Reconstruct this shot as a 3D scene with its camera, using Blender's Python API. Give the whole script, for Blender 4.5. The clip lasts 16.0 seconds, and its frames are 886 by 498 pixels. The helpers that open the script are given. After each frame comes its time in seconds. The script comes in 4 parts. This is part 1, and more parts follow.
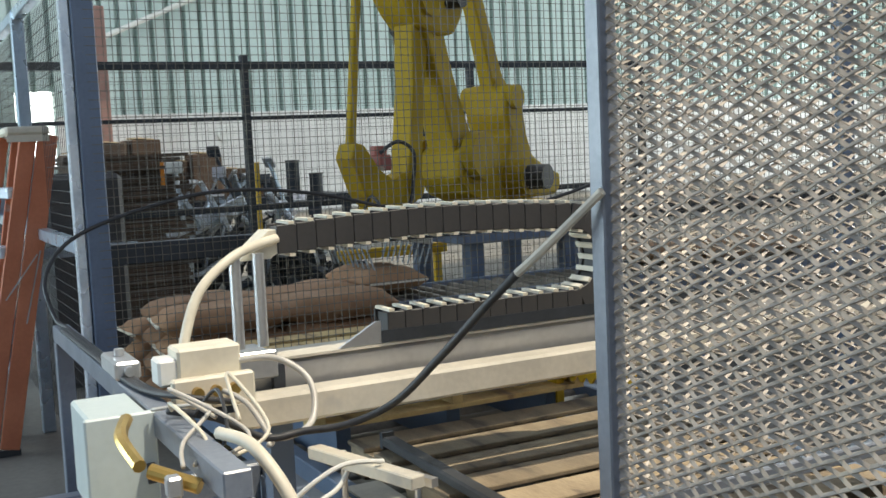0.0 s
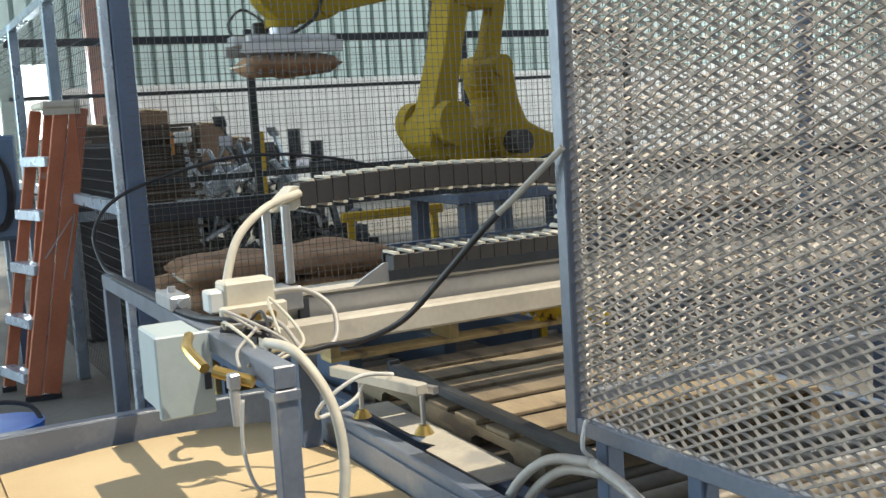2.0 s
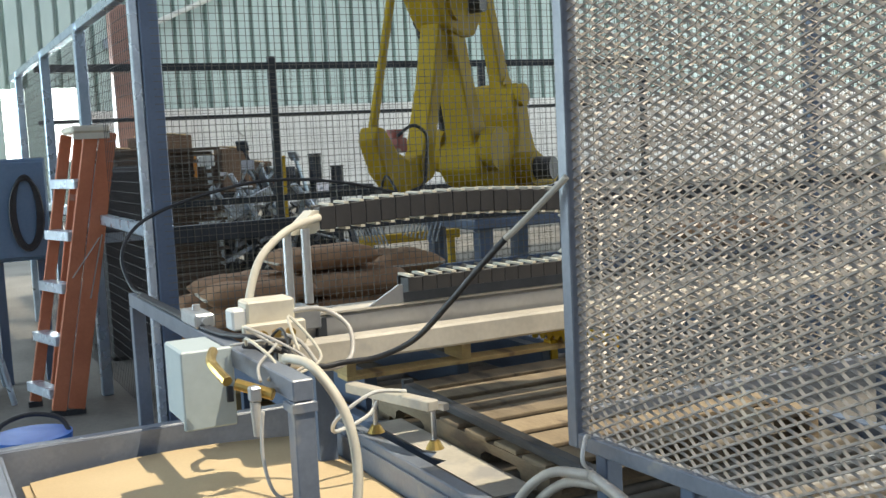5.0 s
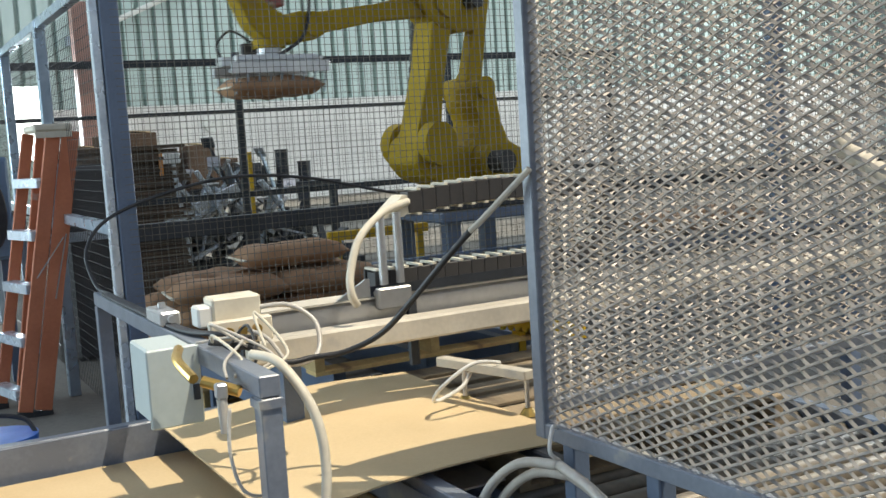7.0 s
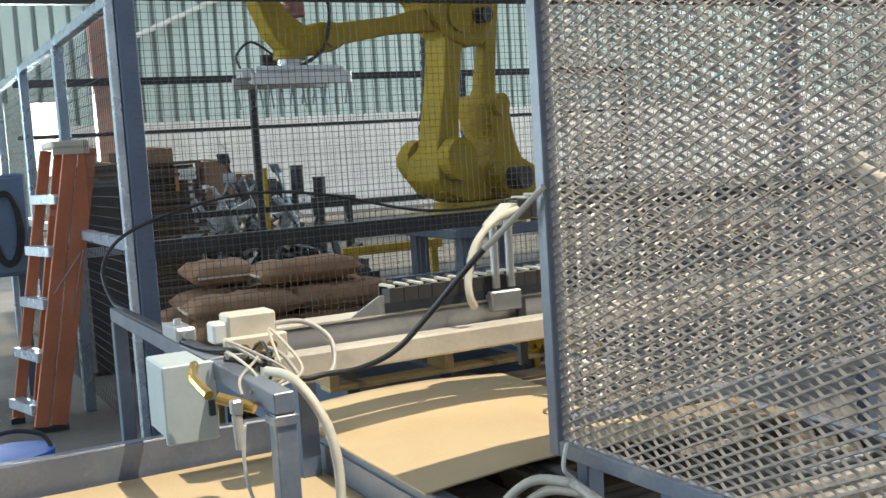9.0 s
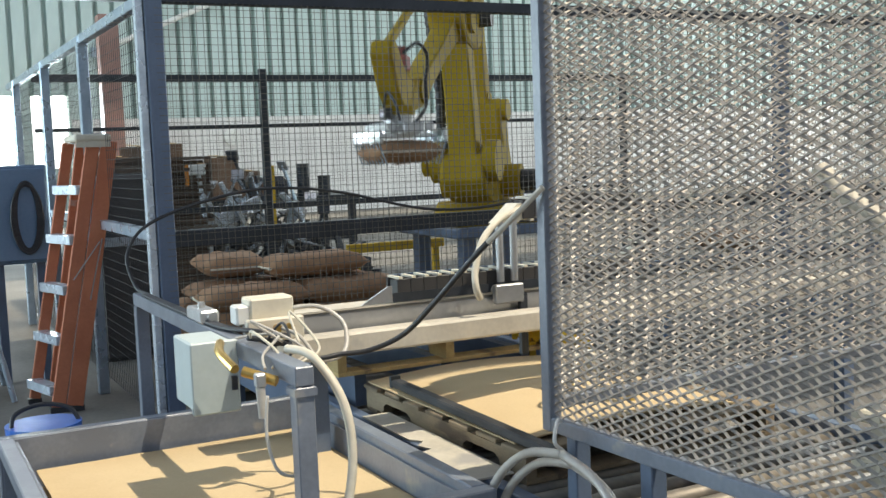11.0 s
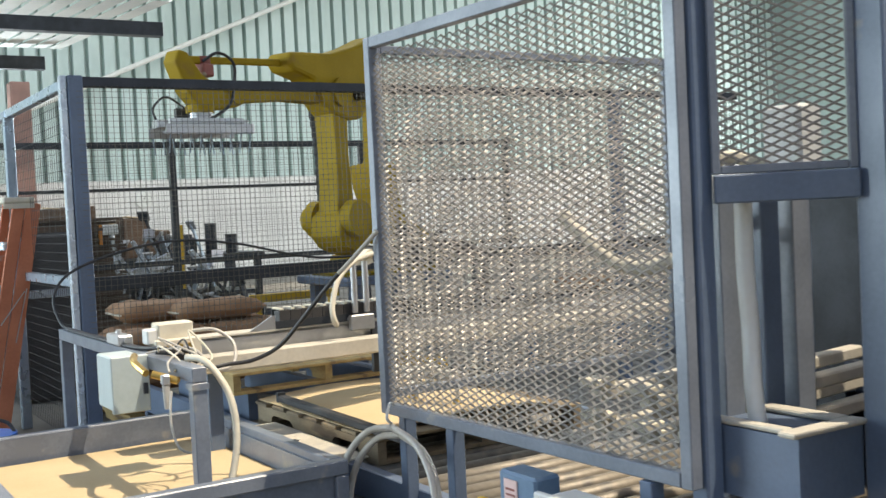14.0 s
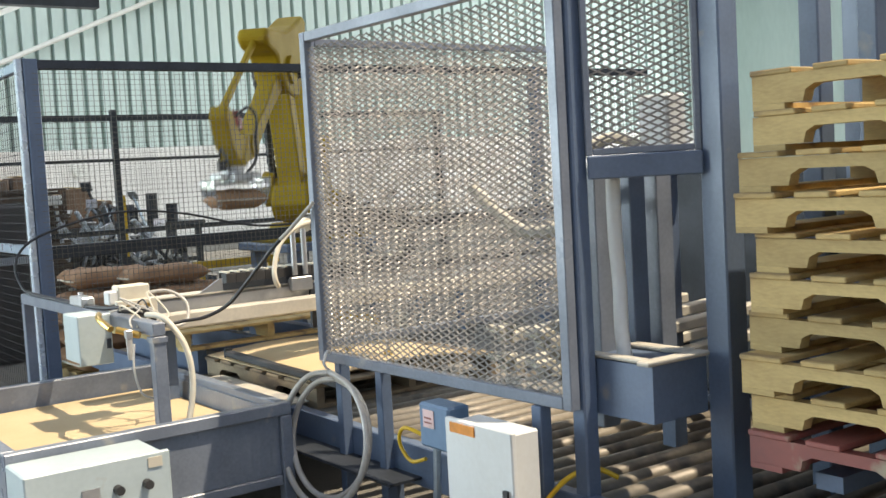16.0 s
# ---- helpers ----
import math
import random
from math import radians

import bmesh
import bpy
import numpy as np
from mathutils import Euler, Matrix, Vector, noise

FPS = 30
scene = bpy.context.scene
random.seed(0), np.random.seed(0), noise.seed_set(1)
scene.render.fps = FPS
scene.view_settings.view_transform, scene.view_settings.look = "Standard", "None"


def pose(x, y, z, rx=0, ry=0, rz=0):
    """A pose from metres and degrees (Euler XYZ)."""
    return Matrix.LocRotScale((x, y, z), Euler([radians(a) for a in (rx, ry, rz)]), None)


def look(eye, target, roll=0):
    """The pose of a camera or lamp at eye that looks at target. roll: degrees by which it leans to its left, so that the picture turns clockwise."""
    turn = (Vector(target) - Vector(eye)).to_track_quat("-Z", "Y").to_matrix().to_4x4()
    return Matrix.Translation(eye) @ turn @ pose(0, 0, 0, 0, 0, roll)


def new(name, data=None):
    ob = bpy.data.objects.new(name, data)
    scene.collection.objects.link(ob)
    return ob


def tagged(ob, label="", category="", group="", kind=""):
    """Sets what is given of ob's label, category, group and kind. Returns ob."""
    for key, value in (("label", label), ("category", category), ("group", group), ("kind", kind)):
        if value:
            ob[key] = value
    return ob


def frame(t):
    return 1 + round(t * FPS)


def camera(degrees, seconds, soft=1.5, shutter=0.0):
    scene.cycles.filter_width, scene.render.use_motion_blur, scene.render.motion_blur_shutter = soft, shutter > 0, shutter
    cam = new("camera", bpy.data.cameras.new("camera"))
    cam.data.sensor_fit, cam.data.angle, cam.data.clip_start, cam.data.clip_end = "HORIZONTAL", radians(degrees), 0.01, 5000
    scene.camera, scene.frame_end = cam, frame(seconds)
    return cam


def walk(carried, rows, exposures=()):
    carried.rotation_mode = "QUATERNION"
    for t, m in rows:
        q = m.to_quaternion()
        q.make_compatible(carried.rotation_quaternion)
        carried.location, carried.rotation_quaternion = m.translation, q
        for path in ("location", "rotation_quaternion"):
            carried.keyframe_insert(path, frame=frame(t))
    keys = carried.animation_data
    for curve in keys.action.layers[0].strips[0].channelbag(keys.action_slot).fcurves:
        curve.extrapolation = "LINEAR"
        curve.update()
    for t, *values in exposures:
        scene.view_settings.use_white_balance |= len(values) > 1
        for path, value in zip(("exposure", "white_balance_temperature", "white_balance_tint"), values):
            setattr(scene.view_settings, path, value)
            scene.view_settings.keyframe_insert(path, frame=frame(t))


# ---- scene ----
cam = camera(45.0, 16.0, soft=1.5, shutter=0.5)
PATH = [
    (0, (0.176, 0.109, 1.303), (1.097, 1.874, 1.117), -2.6),
    (0.5, (0.124, -0.006, 1.313), (1.035, 1.766, 1.141), -3.1),
    (1, (0.104, -0.207, 1.303), (0.951, 1.592, 1.091), -2.4),
    (1.5, (0.054, -0.248, 1.301), (0.953, 1.526, 1.089), -2.3),
    (2, (-0.067, -0.348, 1.303), (0.854, 1.41, 1.056), -3.4),
    (2.5, (-0.035, -0.38, 1.318), (0.853, 1.395, 1.071), -3.4),
    (3, (-0.071, -0.436, 1.316), (0.789, 1.357, 1.103), -3.1),
    (5.5, (-0.117, -0.493, 1.313), (0.79, 1.279, 1.116), -3.1),
    (6, (-0.114, -0.502, 1.311), (0.802, 1.265, 1.114), -3.7),
    (6.5, (-0.112, -0.497, 1.314), (0.821, 1.26, 1.106), -3.8),
    (7, (-0.108, -0.494, 1.312), (0.835, 1.257, 1.099), -3.6),
    (7.5, (-0.106, -0.485, 1.319), (0.838, 1.263, 1.091), -4.0),
    (8, (-0.099, -0.477, 1.312), (0.837, 1.277, 1.096), -3.5),
    (8.5, (-0.108, -0.492, 1.317), (0.818, 1.269, 1.117), -3.7),
    (9, (-0.112, -0.503, 1.318), (0.81, 1.262, 1.135), -3.6),
    (11.5, (-0.28, -0.866, 1.318), (0.646, 0.898, 1.133), -2.0),
    (12, (-0.298, -1.027, 1.314), (0.581, 0.756, 1.094), -4.0),
    (12.5, (-0.377, -1.14, 1.328), (0.453, 0.669, 1.128), -3.9),
    (13, (-0.488, -1.283, 1.293), (0.475, 0.465, 1.159), -4.7),
    (13.5, (-0.549, -1.499, 1.294), (0.53, 0.183, 1.229), -2.6),
    (14, (-0.541, -1.668, 1.284), (0.527, 0.022, 1.211), -2.8),
    (14.5, (-0.697, -1.835, 1.324), (0.482, -0.222, 1.231), -3.2),
    (15, (-0.767, -1.93, 1.314), (0.417, -0.326, 1.152), -3.2),
    (15.5, (-0.802, -2.062, 1.325), (0.367, -0.444, 1.193), -3.0),
    (16, (-0.807, -2.163, 1.31), (0.351, -0.539, 1.168), -3.2),
]
walk(cam, [(t, look(eye, target, roll)) for t, eye, target, roll in PATH], exposures=[(0, -0.15, 6850, 9), (9.2, -0.13, 6850, 9), (12.5, -0.02, 6850, 9), (13.5, 0.08, 6900, 10), (14.5, 0.15, 7200, 12), (16, 0.23, 7200, 12)])

# ---- light ----
world = bpy.data.worlds.new("sky")
scene.world = world
world.use_nodes = True
sky = world.node_tree.nodes.new("ShaderNodeTexSky")
sky.sky_type, sky.sun_disc = "NISHITA", False
sky.sun_elevation, sky.sun_rotation = radians(66.6), radians(138)
sky.air_density, sky.dust_density = 1.0, 1.5
back = world.node_tree.nodes["Background"]
back.inputs["Strength"].default_value = 0.16
world.node_tree.links.new(sky.outputs["Color"], back.inputs["Color"])
sun = new("sun", bpy.data.lights.new("sun", "SUN"))
sun.data.energy, sun.data.angle, sun.data.color = 4.6, radians(0.5), (1.0, 0.93, 0.8)
sun.matrix_world = look((2.9, -3.2, 10), (0, 0, 0))


def skylight(x, y, z, sx, sy, watts, aim, color=(0.93, 0.98, 1.0)):
    """An area lamp that stands in for daylight from outside."""
    lamp = new("skylight_glow", bpy.data.lights.new("skylight_glow", "AREA"))
    lamp.data.shape, lamp.data.size, lamp.data.size_y = "RECTANGLE", sx, sy
    lamp.data.energy, lamp.data.color = watts, color
    lamp.matrix_world = look((x, y, z), aim)


# ---- materials ----
DAYGLOW = bpy.data.materials.new("hazy_sky")
DAYGLOW.use_nodes = True
DAYGLOW.node_tree.nodes["Principled BSDF"].inputs["Emission Color"].default_value = (0.93, 0.98, 1.0, 1)
DAYGLOW.node_tree.nodes["Principled BSDF"].inputs["Emission Strength"].default_value = 5.0


def mat(name, color, other=None, rough=0.6, metal=0.0, scale=6.0, fine=60.0, bump=0.15, mix=(0.35, 0.65), stretch=(1, 1, 1),
        spots=None, spot_scale=2.0, spot_cut=0.62, vary=0.0, spec=0.5):
    m = bpy.data.materials.new(name)
    m.use_nodes = True
    nt = m.node_tree
    n, l = nt.nodes, nt.links
    b = n["Principled BSDF"]
    b.inputs["Metallic"].default_value = metal
    b.inputs["Specular IOR Level"].default_value = spec
    other = other or tuple(c * 0.72 for c in color)
    co = n.new("ShaderNodeTexCoord")
    mp = n.new("ShaderNodeMapping")
    mp.inputs["Scale"].default_value = stretch
    l.new(co.outputs["Object"], mp.inputs["Vector"])
    n1 = n.new("ShaderNodeTexNoise")
    n1.inputs["Scale"].default_value, n1.inputs["Detail"].default_value = scale, 4
    n2 = n.new("ShaderNodeTexNoise")
    n2.inputs["Scale"].default_value, n2.inputs["Detail"].default_value = fine, 3
    l.new(mp.outputs[0], n1.inputs["Vector"])
    l.new(mp.outputs[0], n2.inputs["Vector"])
    add = n.new("ShaderNodeMath")
    add.operation = "MULTIPLY_ADD"
    add.inputs[1].default_value = 0.35
    l.new(n2.outputs[0], add.inputs[0])
    l.new(n1.outputs[0], add.inputs[2])
    ramp = n.new("ShaderNodeMapRange")
    ramp.inputs["From Min"].default_value, ramp.inputs["From Max"].default_value = mix[0] + 0.17, mix[1] + 0.17
    l.new(add.outputs[0], ramp.inputs["Value"])
    mixc = n.new("ShaderNodeMix")
    mixc.data_type = "RGBA"
    mixc.inputs[6].default_value, mixc.inputs[7].default_value = (*color, 1), (*other, 1)
    l.new(ramp.outputs[0], mixc.inputs[0])
    out = mixc.outputs[2]
    if spots:
        n3 = n.new("ShaderNodeTexNoise")
        n3.inputs["Scale"].default_value, n3.inputs["Detail"].default_value = spot_scale, 5
        l.new(mp.outputs[0], n3.inputs["Vector"])
        r3 = n.new("ShaderNodeMapRange")
        r3.inputs["From Min"].default_value, r3.inputs["From Max"].default_value = spot_cut, spot_cut + 0.08
        l.new(n3.outputs[0], r3.inputs["Value"])
        mx = n.new("ShaderNodeMix")
        mx.data_type = "RGBA"
        mx.inputs[7].default_value = (*spots, 1)
        l.new(r3.outputs[0], mx.inputs[0])
        l.new(out, mx.inputs[6])
        out = mx.outputs[2]
    if vary:
        info = n.new("ShaderNodeObjectInfo")
        hs = n.new("ShaderNodeHueSaturation")
        mr = n.new("ShaderNodeMapRange")
        mr.inputs["To Min"].default_value, mr.inputs["To Max"].default_value = 1 - vary, 1 + vary
        l.new(info.outputs["Random"], mr.inputs["Value"])
        l.new(mr.outputs[0], hs.inputs["Value"])
        l.new(out, hs.inputs["Color"])
        out = hs.outputs[0]
    l.new(out, b.inputs["Base Color"])
    rr = n.new("ShaderNodeMapRange")
    rr.inputs["To Min"].default_value, rr.inputs["To Max"].default_value = max(0.05, rough - 0.12), min(1, rough + 0.12)
    l.new(n1.outputs[0], rr.inputs["Value"])
    l.new(rr.outputs[0], b.inputs["Roughness"])
    if bump:
        bp = n.new("ShaderNodeBump")
        bp.inputs["Strength"].default_value, bp.inputs["Distance"].default_value = bump, 0.004
        l.new(n2.outputs[0], bp.inputs["Height"])
        l.new(bp.outputs[0], b.inputs["Normal"])
    return m


CONCRETE = mat("concrete", (0.17, 0.155, 0.13), (0.105, 0.095, 0.08), 0.85, 0, 0.8, 30, 0.3, spots=(0.16, 0.14, 0.12), spot_scale=0.6)
BLUEGREY = mat("blue_grey_paint", (0.13, 0.175, 0.25), (0.1, 0.135, 0.195), 0.35, 0.0, 4, 80, 0.08, spots=(0.22, 0.22, 0.22), spot_scale=7, spot_cut=0.68)
LIGHTGREY = mat("grey_steel_paint", (0.215, 0.24, 0.28), (0.16, 0.18, 0.215), 0.32, 0.0, 5, 80, 0.08, spots=(0.36, 0.34, 0.3), spot_scale=6, spot_cut=0.66)
GALV = mat("galvanised_steel", (0.46, 0.54, 0.62), (0.34, 0.42, 0.5), 0.3, 0.7, 9, 60, 0.08)
DARKSTEEL = mat("dark_steel", (0.045, 0.05, 0.06), (0.03, 0.035, 0.04), 0.5, 0.3, 6, 70, 0.1)
EXPANDED = mat("expanded_metal", (0.38, 0.335, 0.285), (0.28, 0.25, 0.21), 0.45, 0.15, 10, 90, 0.1, spots=(0.45, 0.4, 0.32), spot_scale=5)
WIRE = mat("fence_wire", (0.2, 0.19, 0.16), (0.13, 0.12, 0.1), 0.5, 0.4, 8, 80, 0)
YELLOW = mat("robot_yellow", (0.4, 0.265, 0.01), (0.33, 0.215, 0.01), 0.68, 0.0, 3, 50, 0.08, spec=0.25, spots=(0.3, 0.19, 0.03), spot_scale=4, spot_cut=0.66)
SAFETY = mat("safety_yellow", (0.75, 0.47, 0.02), (0.62, 0.38, 0.02), 0.5, 0, 8, 60, 0.1)
CARD = mat("cardboard", (0.62, 0.47, 0.27), (0.55, 0.41, 0.23), 0.85, 0, 2, 120, 0.15, vary=0.06)
WOOD = mat("pallet_wood", (0.57, 0.41, 0.17), (0.4, 0.27, 0.11), 0.8, 0, 3, 40, 0.35, stretch=(4, 1, 4), spots=(0.22, 0.15, 0.08), spot_scale=3, spot_cut=0.6, vary=0.22)
DUSTY = mat("dusty_aluminium", (0.62, 0.57, 0.47), (0.5, 0.46, 0.38), 0.7, 0.1, 6, 60, 0.15, spots=(0.4, 0.38, 0.35), spot_scale=4)
ALU = mat("aluminium", (0.6, 0.6, 0.6), (0.5, 0.5, 0.5), 0.35, 0.8, 6, 60, 0.05)
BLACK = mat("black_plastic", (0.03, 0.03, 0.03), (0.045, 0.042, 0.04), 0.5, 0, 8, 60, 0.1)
RUBBER = mat("black_rubber", (0.025, 0.025, 0.027), (0.04, 0.04, 0.04), 0.55, 0, 20, 80, 0.1)
WHITEBOX = mat("white_enamel", (0.74, 0.74, 0.7), (0.68, 0.67, 0.62), 0.4, 0, 4, 60, 0.05)
CREAM = mat("cream_plastic", (0.72, 0.66, 0.52), (0.62, 0.56, 0.44), 0.5, 0, 10, 60, 0.05)
ORANGE = mat("orange_fibreglass", (0.6, 0.2, 0.095), (0.5, 0.155, 0.07), 0.55, 0, 6, 60, 0.1, spots=(0.55, 0.5, 0.45), spot_scale=7, spot_cut=0.7)
WALLGREEN = mat("green_white_sheet", (0.5, 0.6, 0.565), (0.43, 0.53, 0.5), 0.5, 0, 0.5, 8, 0.05, stretch=(1, 1, 0.3), spots=(0.5, 0.48, 0.38), spot_scale=0.35, spot_cut=0.64)
WALLWHITE = mat("white_wall_board", (0.74, 0.72, 0.68), (0.65, 0.63, 0.6), 0.7, 0, 1, 20, 0.1)
BROWN = mat("brown_board", (0.11, 0.07, 0.046), (0.07, 0.048, 0.033), 0.85, 0, 4, 40, 0.3, vary=0.25)
SACK = mat("brown_sack", (0.36, 0.2, 0.1), (0.28, 0.15, 0.075), 0.8, 0, 5, 30, 0.35, vary=0.12)
BLUE = mat("blue_plastic", (0.02, 0.16, 0.6), (0.015, 0.12, 0.5), 0.4, 0, 8, 60, 0.05)
RED = mat("faded_red", (0.34, 0.1, 0.075), (0.25, 0.085, 0.07), 0.6, 0, 4, 40, 0.2, spots=(0.4, 0.32, 0.22), spot_scale=6, vary=0.1)
ORANGELAB = mat("orange_label", (0.85, 0.3, 0.03), rough=0.5, bump=0)
PINK = mat("pink_label", (0.8, 0.55, 0.5), rough=0.5, bump=0)
SHEETBLUE = mat("blue_grey_cabinet", (0.16, 0.25, 0.36), (0.12, 0.2, 0.3), 0.45, 0, 3, 50, 0.05)
ROLLER = mat("dusty_roller", (0.3, 0.26, 0.2), (0.2, 0.175, 0.14), 0.5, 0.3, 5, 50, 0.1, spots=(0.12, 0.11, 0.1), spot_scale=3, spot_cut=0.55)
PALEGREY = mat("pale_grey_enamel", (0.5, 0.57, 0.56), (0.43, 0.5, 0.49), 0.45, 0, 4, 60, 0.05, spots=(0.4, 0.36, 0.28), spot_scale=5, spot_cut=0.66)
TUBE = mat("clouded_tube", (0.56, 0.53, 0.47), (0.46, 0.42, 0.36), 0.35, 0, 10, 60, 0.05)
OLDWOOD = mat("dusty_old_wood", (0.34, 0.26, 0.16), (0.22, 0.165, 0.105), 0.85, 0, 3, 40, 0.35, stretch=(4, 1, 4), spots=(0.13, 0.1, 0.07), spot_scale=3, spot_cut=0.58, vary=0.25)
BRASS = mat("brass", (0.6, 0.4, 0.12), (0.5, 0.33, 0.1), 0.35, 0.9, 10, 60, 0)
REDFAR = mat("red_cabinet", (0.27, 0.15, 0.125), (0.21, 0.12, 0.1), 0.5, 0, 2, 30, 0.05)

BRIGHT = mat("bright_machined_steel", (0.7, 0.76, 0.82), (0.5, 0.56, 0.62), 0.28, 0.45, 8, 60, 0.08)


# ---- mesh helpers ----
def link(name, bm, material, parent=None, label="", smooth=False, at=None):
    me = bpy.data.meshes.new(name)
    bm.to_mesh(me)
    bm.free()
    me.materials.append(material)
    if smooth:
        for p in me.polygons:
            p.use_smooth = True
    ob = new(name, me)
    if parent:
        ob.parent = parent
    if at is not None:
        ob.matrix_basis = at
    if label:
        tagged(ob, label)
    return ob


def part(name, bm, material, parent, label="", smooth=False, at=None):
    return link(name, bm, material, parent, label, smooth, at)


def thing(name, label, category, group="", at=None, kind=""):
    ob = new(name)
    ob.empty_display_size = 0.1
    if at is not None:
        ob.matrix_basis = at
    return tagged(ob, label, category, group, kind)


def box(bm, x0, x1, y0, y1, z0, z1, bevel=0.0, m=None):
    vs = bmesh.ops.create_cube(bm, size=1)["verts"]
    bmesh.ops.scale(bm, vec=(x1 - x0, y1 - y0, z1 - z0), verts=vs)
    bmesh.ops.translate(bm, vec=((x0 + x1) / 2, (y0 + y1) / 2, (z0 + z1) / 2), verts=vs)
    if bevel:
        es = list({e for v in vs for e in v.link_edges})
        vs = list({v for f in bmesh.ops.bevel(bm, geom=es, offset=bevel, segments=1, affect="EDGES", profile=0.5)["faces"] for v in f.verts} | {v for v in vs if v.is_valid})
    if m is not None:
        bmesh.ops.transform(bm, matrix=m, verts=[v for v in vs if v.is_valid])
    return bm


def slab(*a, bevel=0.0, m=None):
    return box(bmesh.new(), *a, bevel=bevel, m=m)


def rod(bm, a, b, r, r2=None, n=12, caps=True):
    a, b = Vector(a), Vector(b)
    d = b - a
    m = Matrix.Translation((a + b) / 2) @ d.to_track_quat("Z", "Y").to_matrix().to_4x4()
    bmesh.ops.create_cone(bm, cap_ends=caps, segments=n, radius1=r, radius2=r if r2 is None else r2, depth=d.length, matrix=m)
    return bm


def beam(bm, a, b, w, h, bevel=0.0, up=(0, 0, 1)):
    """A bar of width w and height h between two points."""
    a, b = Vector(a), Vector(b)
    d = (b - a)
    z = d.normalized()
    x = Vector(up).cross(z)
    if x.length < 1e-3:
        x = Vector((1, 0, 0))
    x.normalize()
    y = z.cross(x)
    m = Matrix((x, y, z)).transposed().to_4x4()
    m.translation = (a + b) / 2
    return box(bm, -w / 2, w / 2, -h / 2, h / 2, -d.length / 2, d.length / 2, bevel, m)


def bar(a, b, w, h, bevel=0.0, up=(0, 0, 1)):
    return beam(bmesh.new(), a, b, w, h, bevel, up)


def smooth_path(pts, steps=8):
    """A rounded run through a few points."""
    p = [Vector(q) for q in pts]
    out = []
    for i in range(len(p) - 1):
        a, b, c, d = p[max(i - 1, 0)], p[i], p[i + 1], p[min(i + 2, len(p) - 1)]
        for k in range(steps):
            t = k / steps
            out.append(0.5 * ((2 * b) + (c - a) * t + (2 * a - 5 * b + 4 * c - d) * t * t + (3 * b - a - 3 * c + d) * t ** 3))
    out.append(p[-1])
    return out


def tube(pts, r, n=8, steps=8, ribs=0.0, bm=None):
    """A hose or cable along points."""
    bm = bm or bmesh.new()
    p = smooth_path(pts, steps)
    rings, side = [], None
    for i, q in enumerate(p):
        d = (p[min(i + 1, len(p) - 1)] - p[max(i - 1, 0)]).normalized()
        if side is None:
            side = d.orthogonal().normalized()
        side = (side - d * side.dot(d)).normalized()
        up = d.cross(side)
        rr = r * (1 + (ribs if i % 2 else -ribs))
        rings.append([bm.verts.new(q + rr * (math.cos(a) * side + math.sin(a) * up)) for a in (2 * math.pi * k / n for k in range(n))])
    for a, b in zip(rings, rings[1:]):
        for k in range(n):
            bm.faces.new((a[k], a[(k + 1) % n], b[(k + 1) % n], b[k]))
    bm.faces.new(rings[0][::-1])
    bm.faces.new(rings[-1])
    return bm


def prism(outline, y0, y1, bevel=0.0):
    """A plate with an outline in x and z, between two depths."""
    bm = bmesh.new()
    f = bm.faces.new([bm.verts.new((x, y0, z)) for x, z in outline])
    ext = bmesh.ops.extrude_face_region(bm, geom=[f])["geom"]
    bmesh.ops.translate(bm, vec=(0, y1 - y0, 0), verts=[v for v in ext if isinstance(v, bmesh.types.BMVert)])
    bmesh.ops.recalc_face_normals(bm, faces=bm.faces)
    if bevel:
        bmesh.ops.bevel(bm, geom=list(bm.edges), offset=bevel, segments=2, affect="EDGES", profile=0.5)
    return bm


def strips(name, segs, w, h, material, parent, label="", normal=(1, 0, 0), tilt=0.0):
    """Many thin bars in one mesh, each from a to b; tilt leans their upper edge back from the normal."""
    nv = Vector(normal)
    ct, st = math.cos(radians(tilt)), math.sin(radians(tilt))
    vs, fs = [], []
    for a, b in segs:
        a, b = Vector(a), Vector(b)
        s = (b - a).cross(nv).normalized()
        if s.z < 0:
            s = -s
        s, k = (s * ct - nv * st) * (w / 2), (nv * ct + s * st) * (h / 2)
        i = len(vs)
        for q in (a, b):
            vs += [q + s + k, q - s + k, q - s - k, q + s - k]
        for c in range(4):
            d = (c + 1) % 4
            fs.append((i + c, i + d, i + 4 + d, i + 4 + c))
    me = bpy.data.meshes.new(name)
    me.from_pydata([tuple(v) for v in vs], [], fs)
    me.materials.append(material)
    ob = new(name, me)
    ob.parent = parent
    tagged(ob, label, kind="stuff")
    return ob


# ---- structure ----
ground = tagged(link("floor", slab(-60, 60, -60, 60, -0.3, 0), CONCRETE), "worn stained grey concrete floor", "floor", kind="structure")


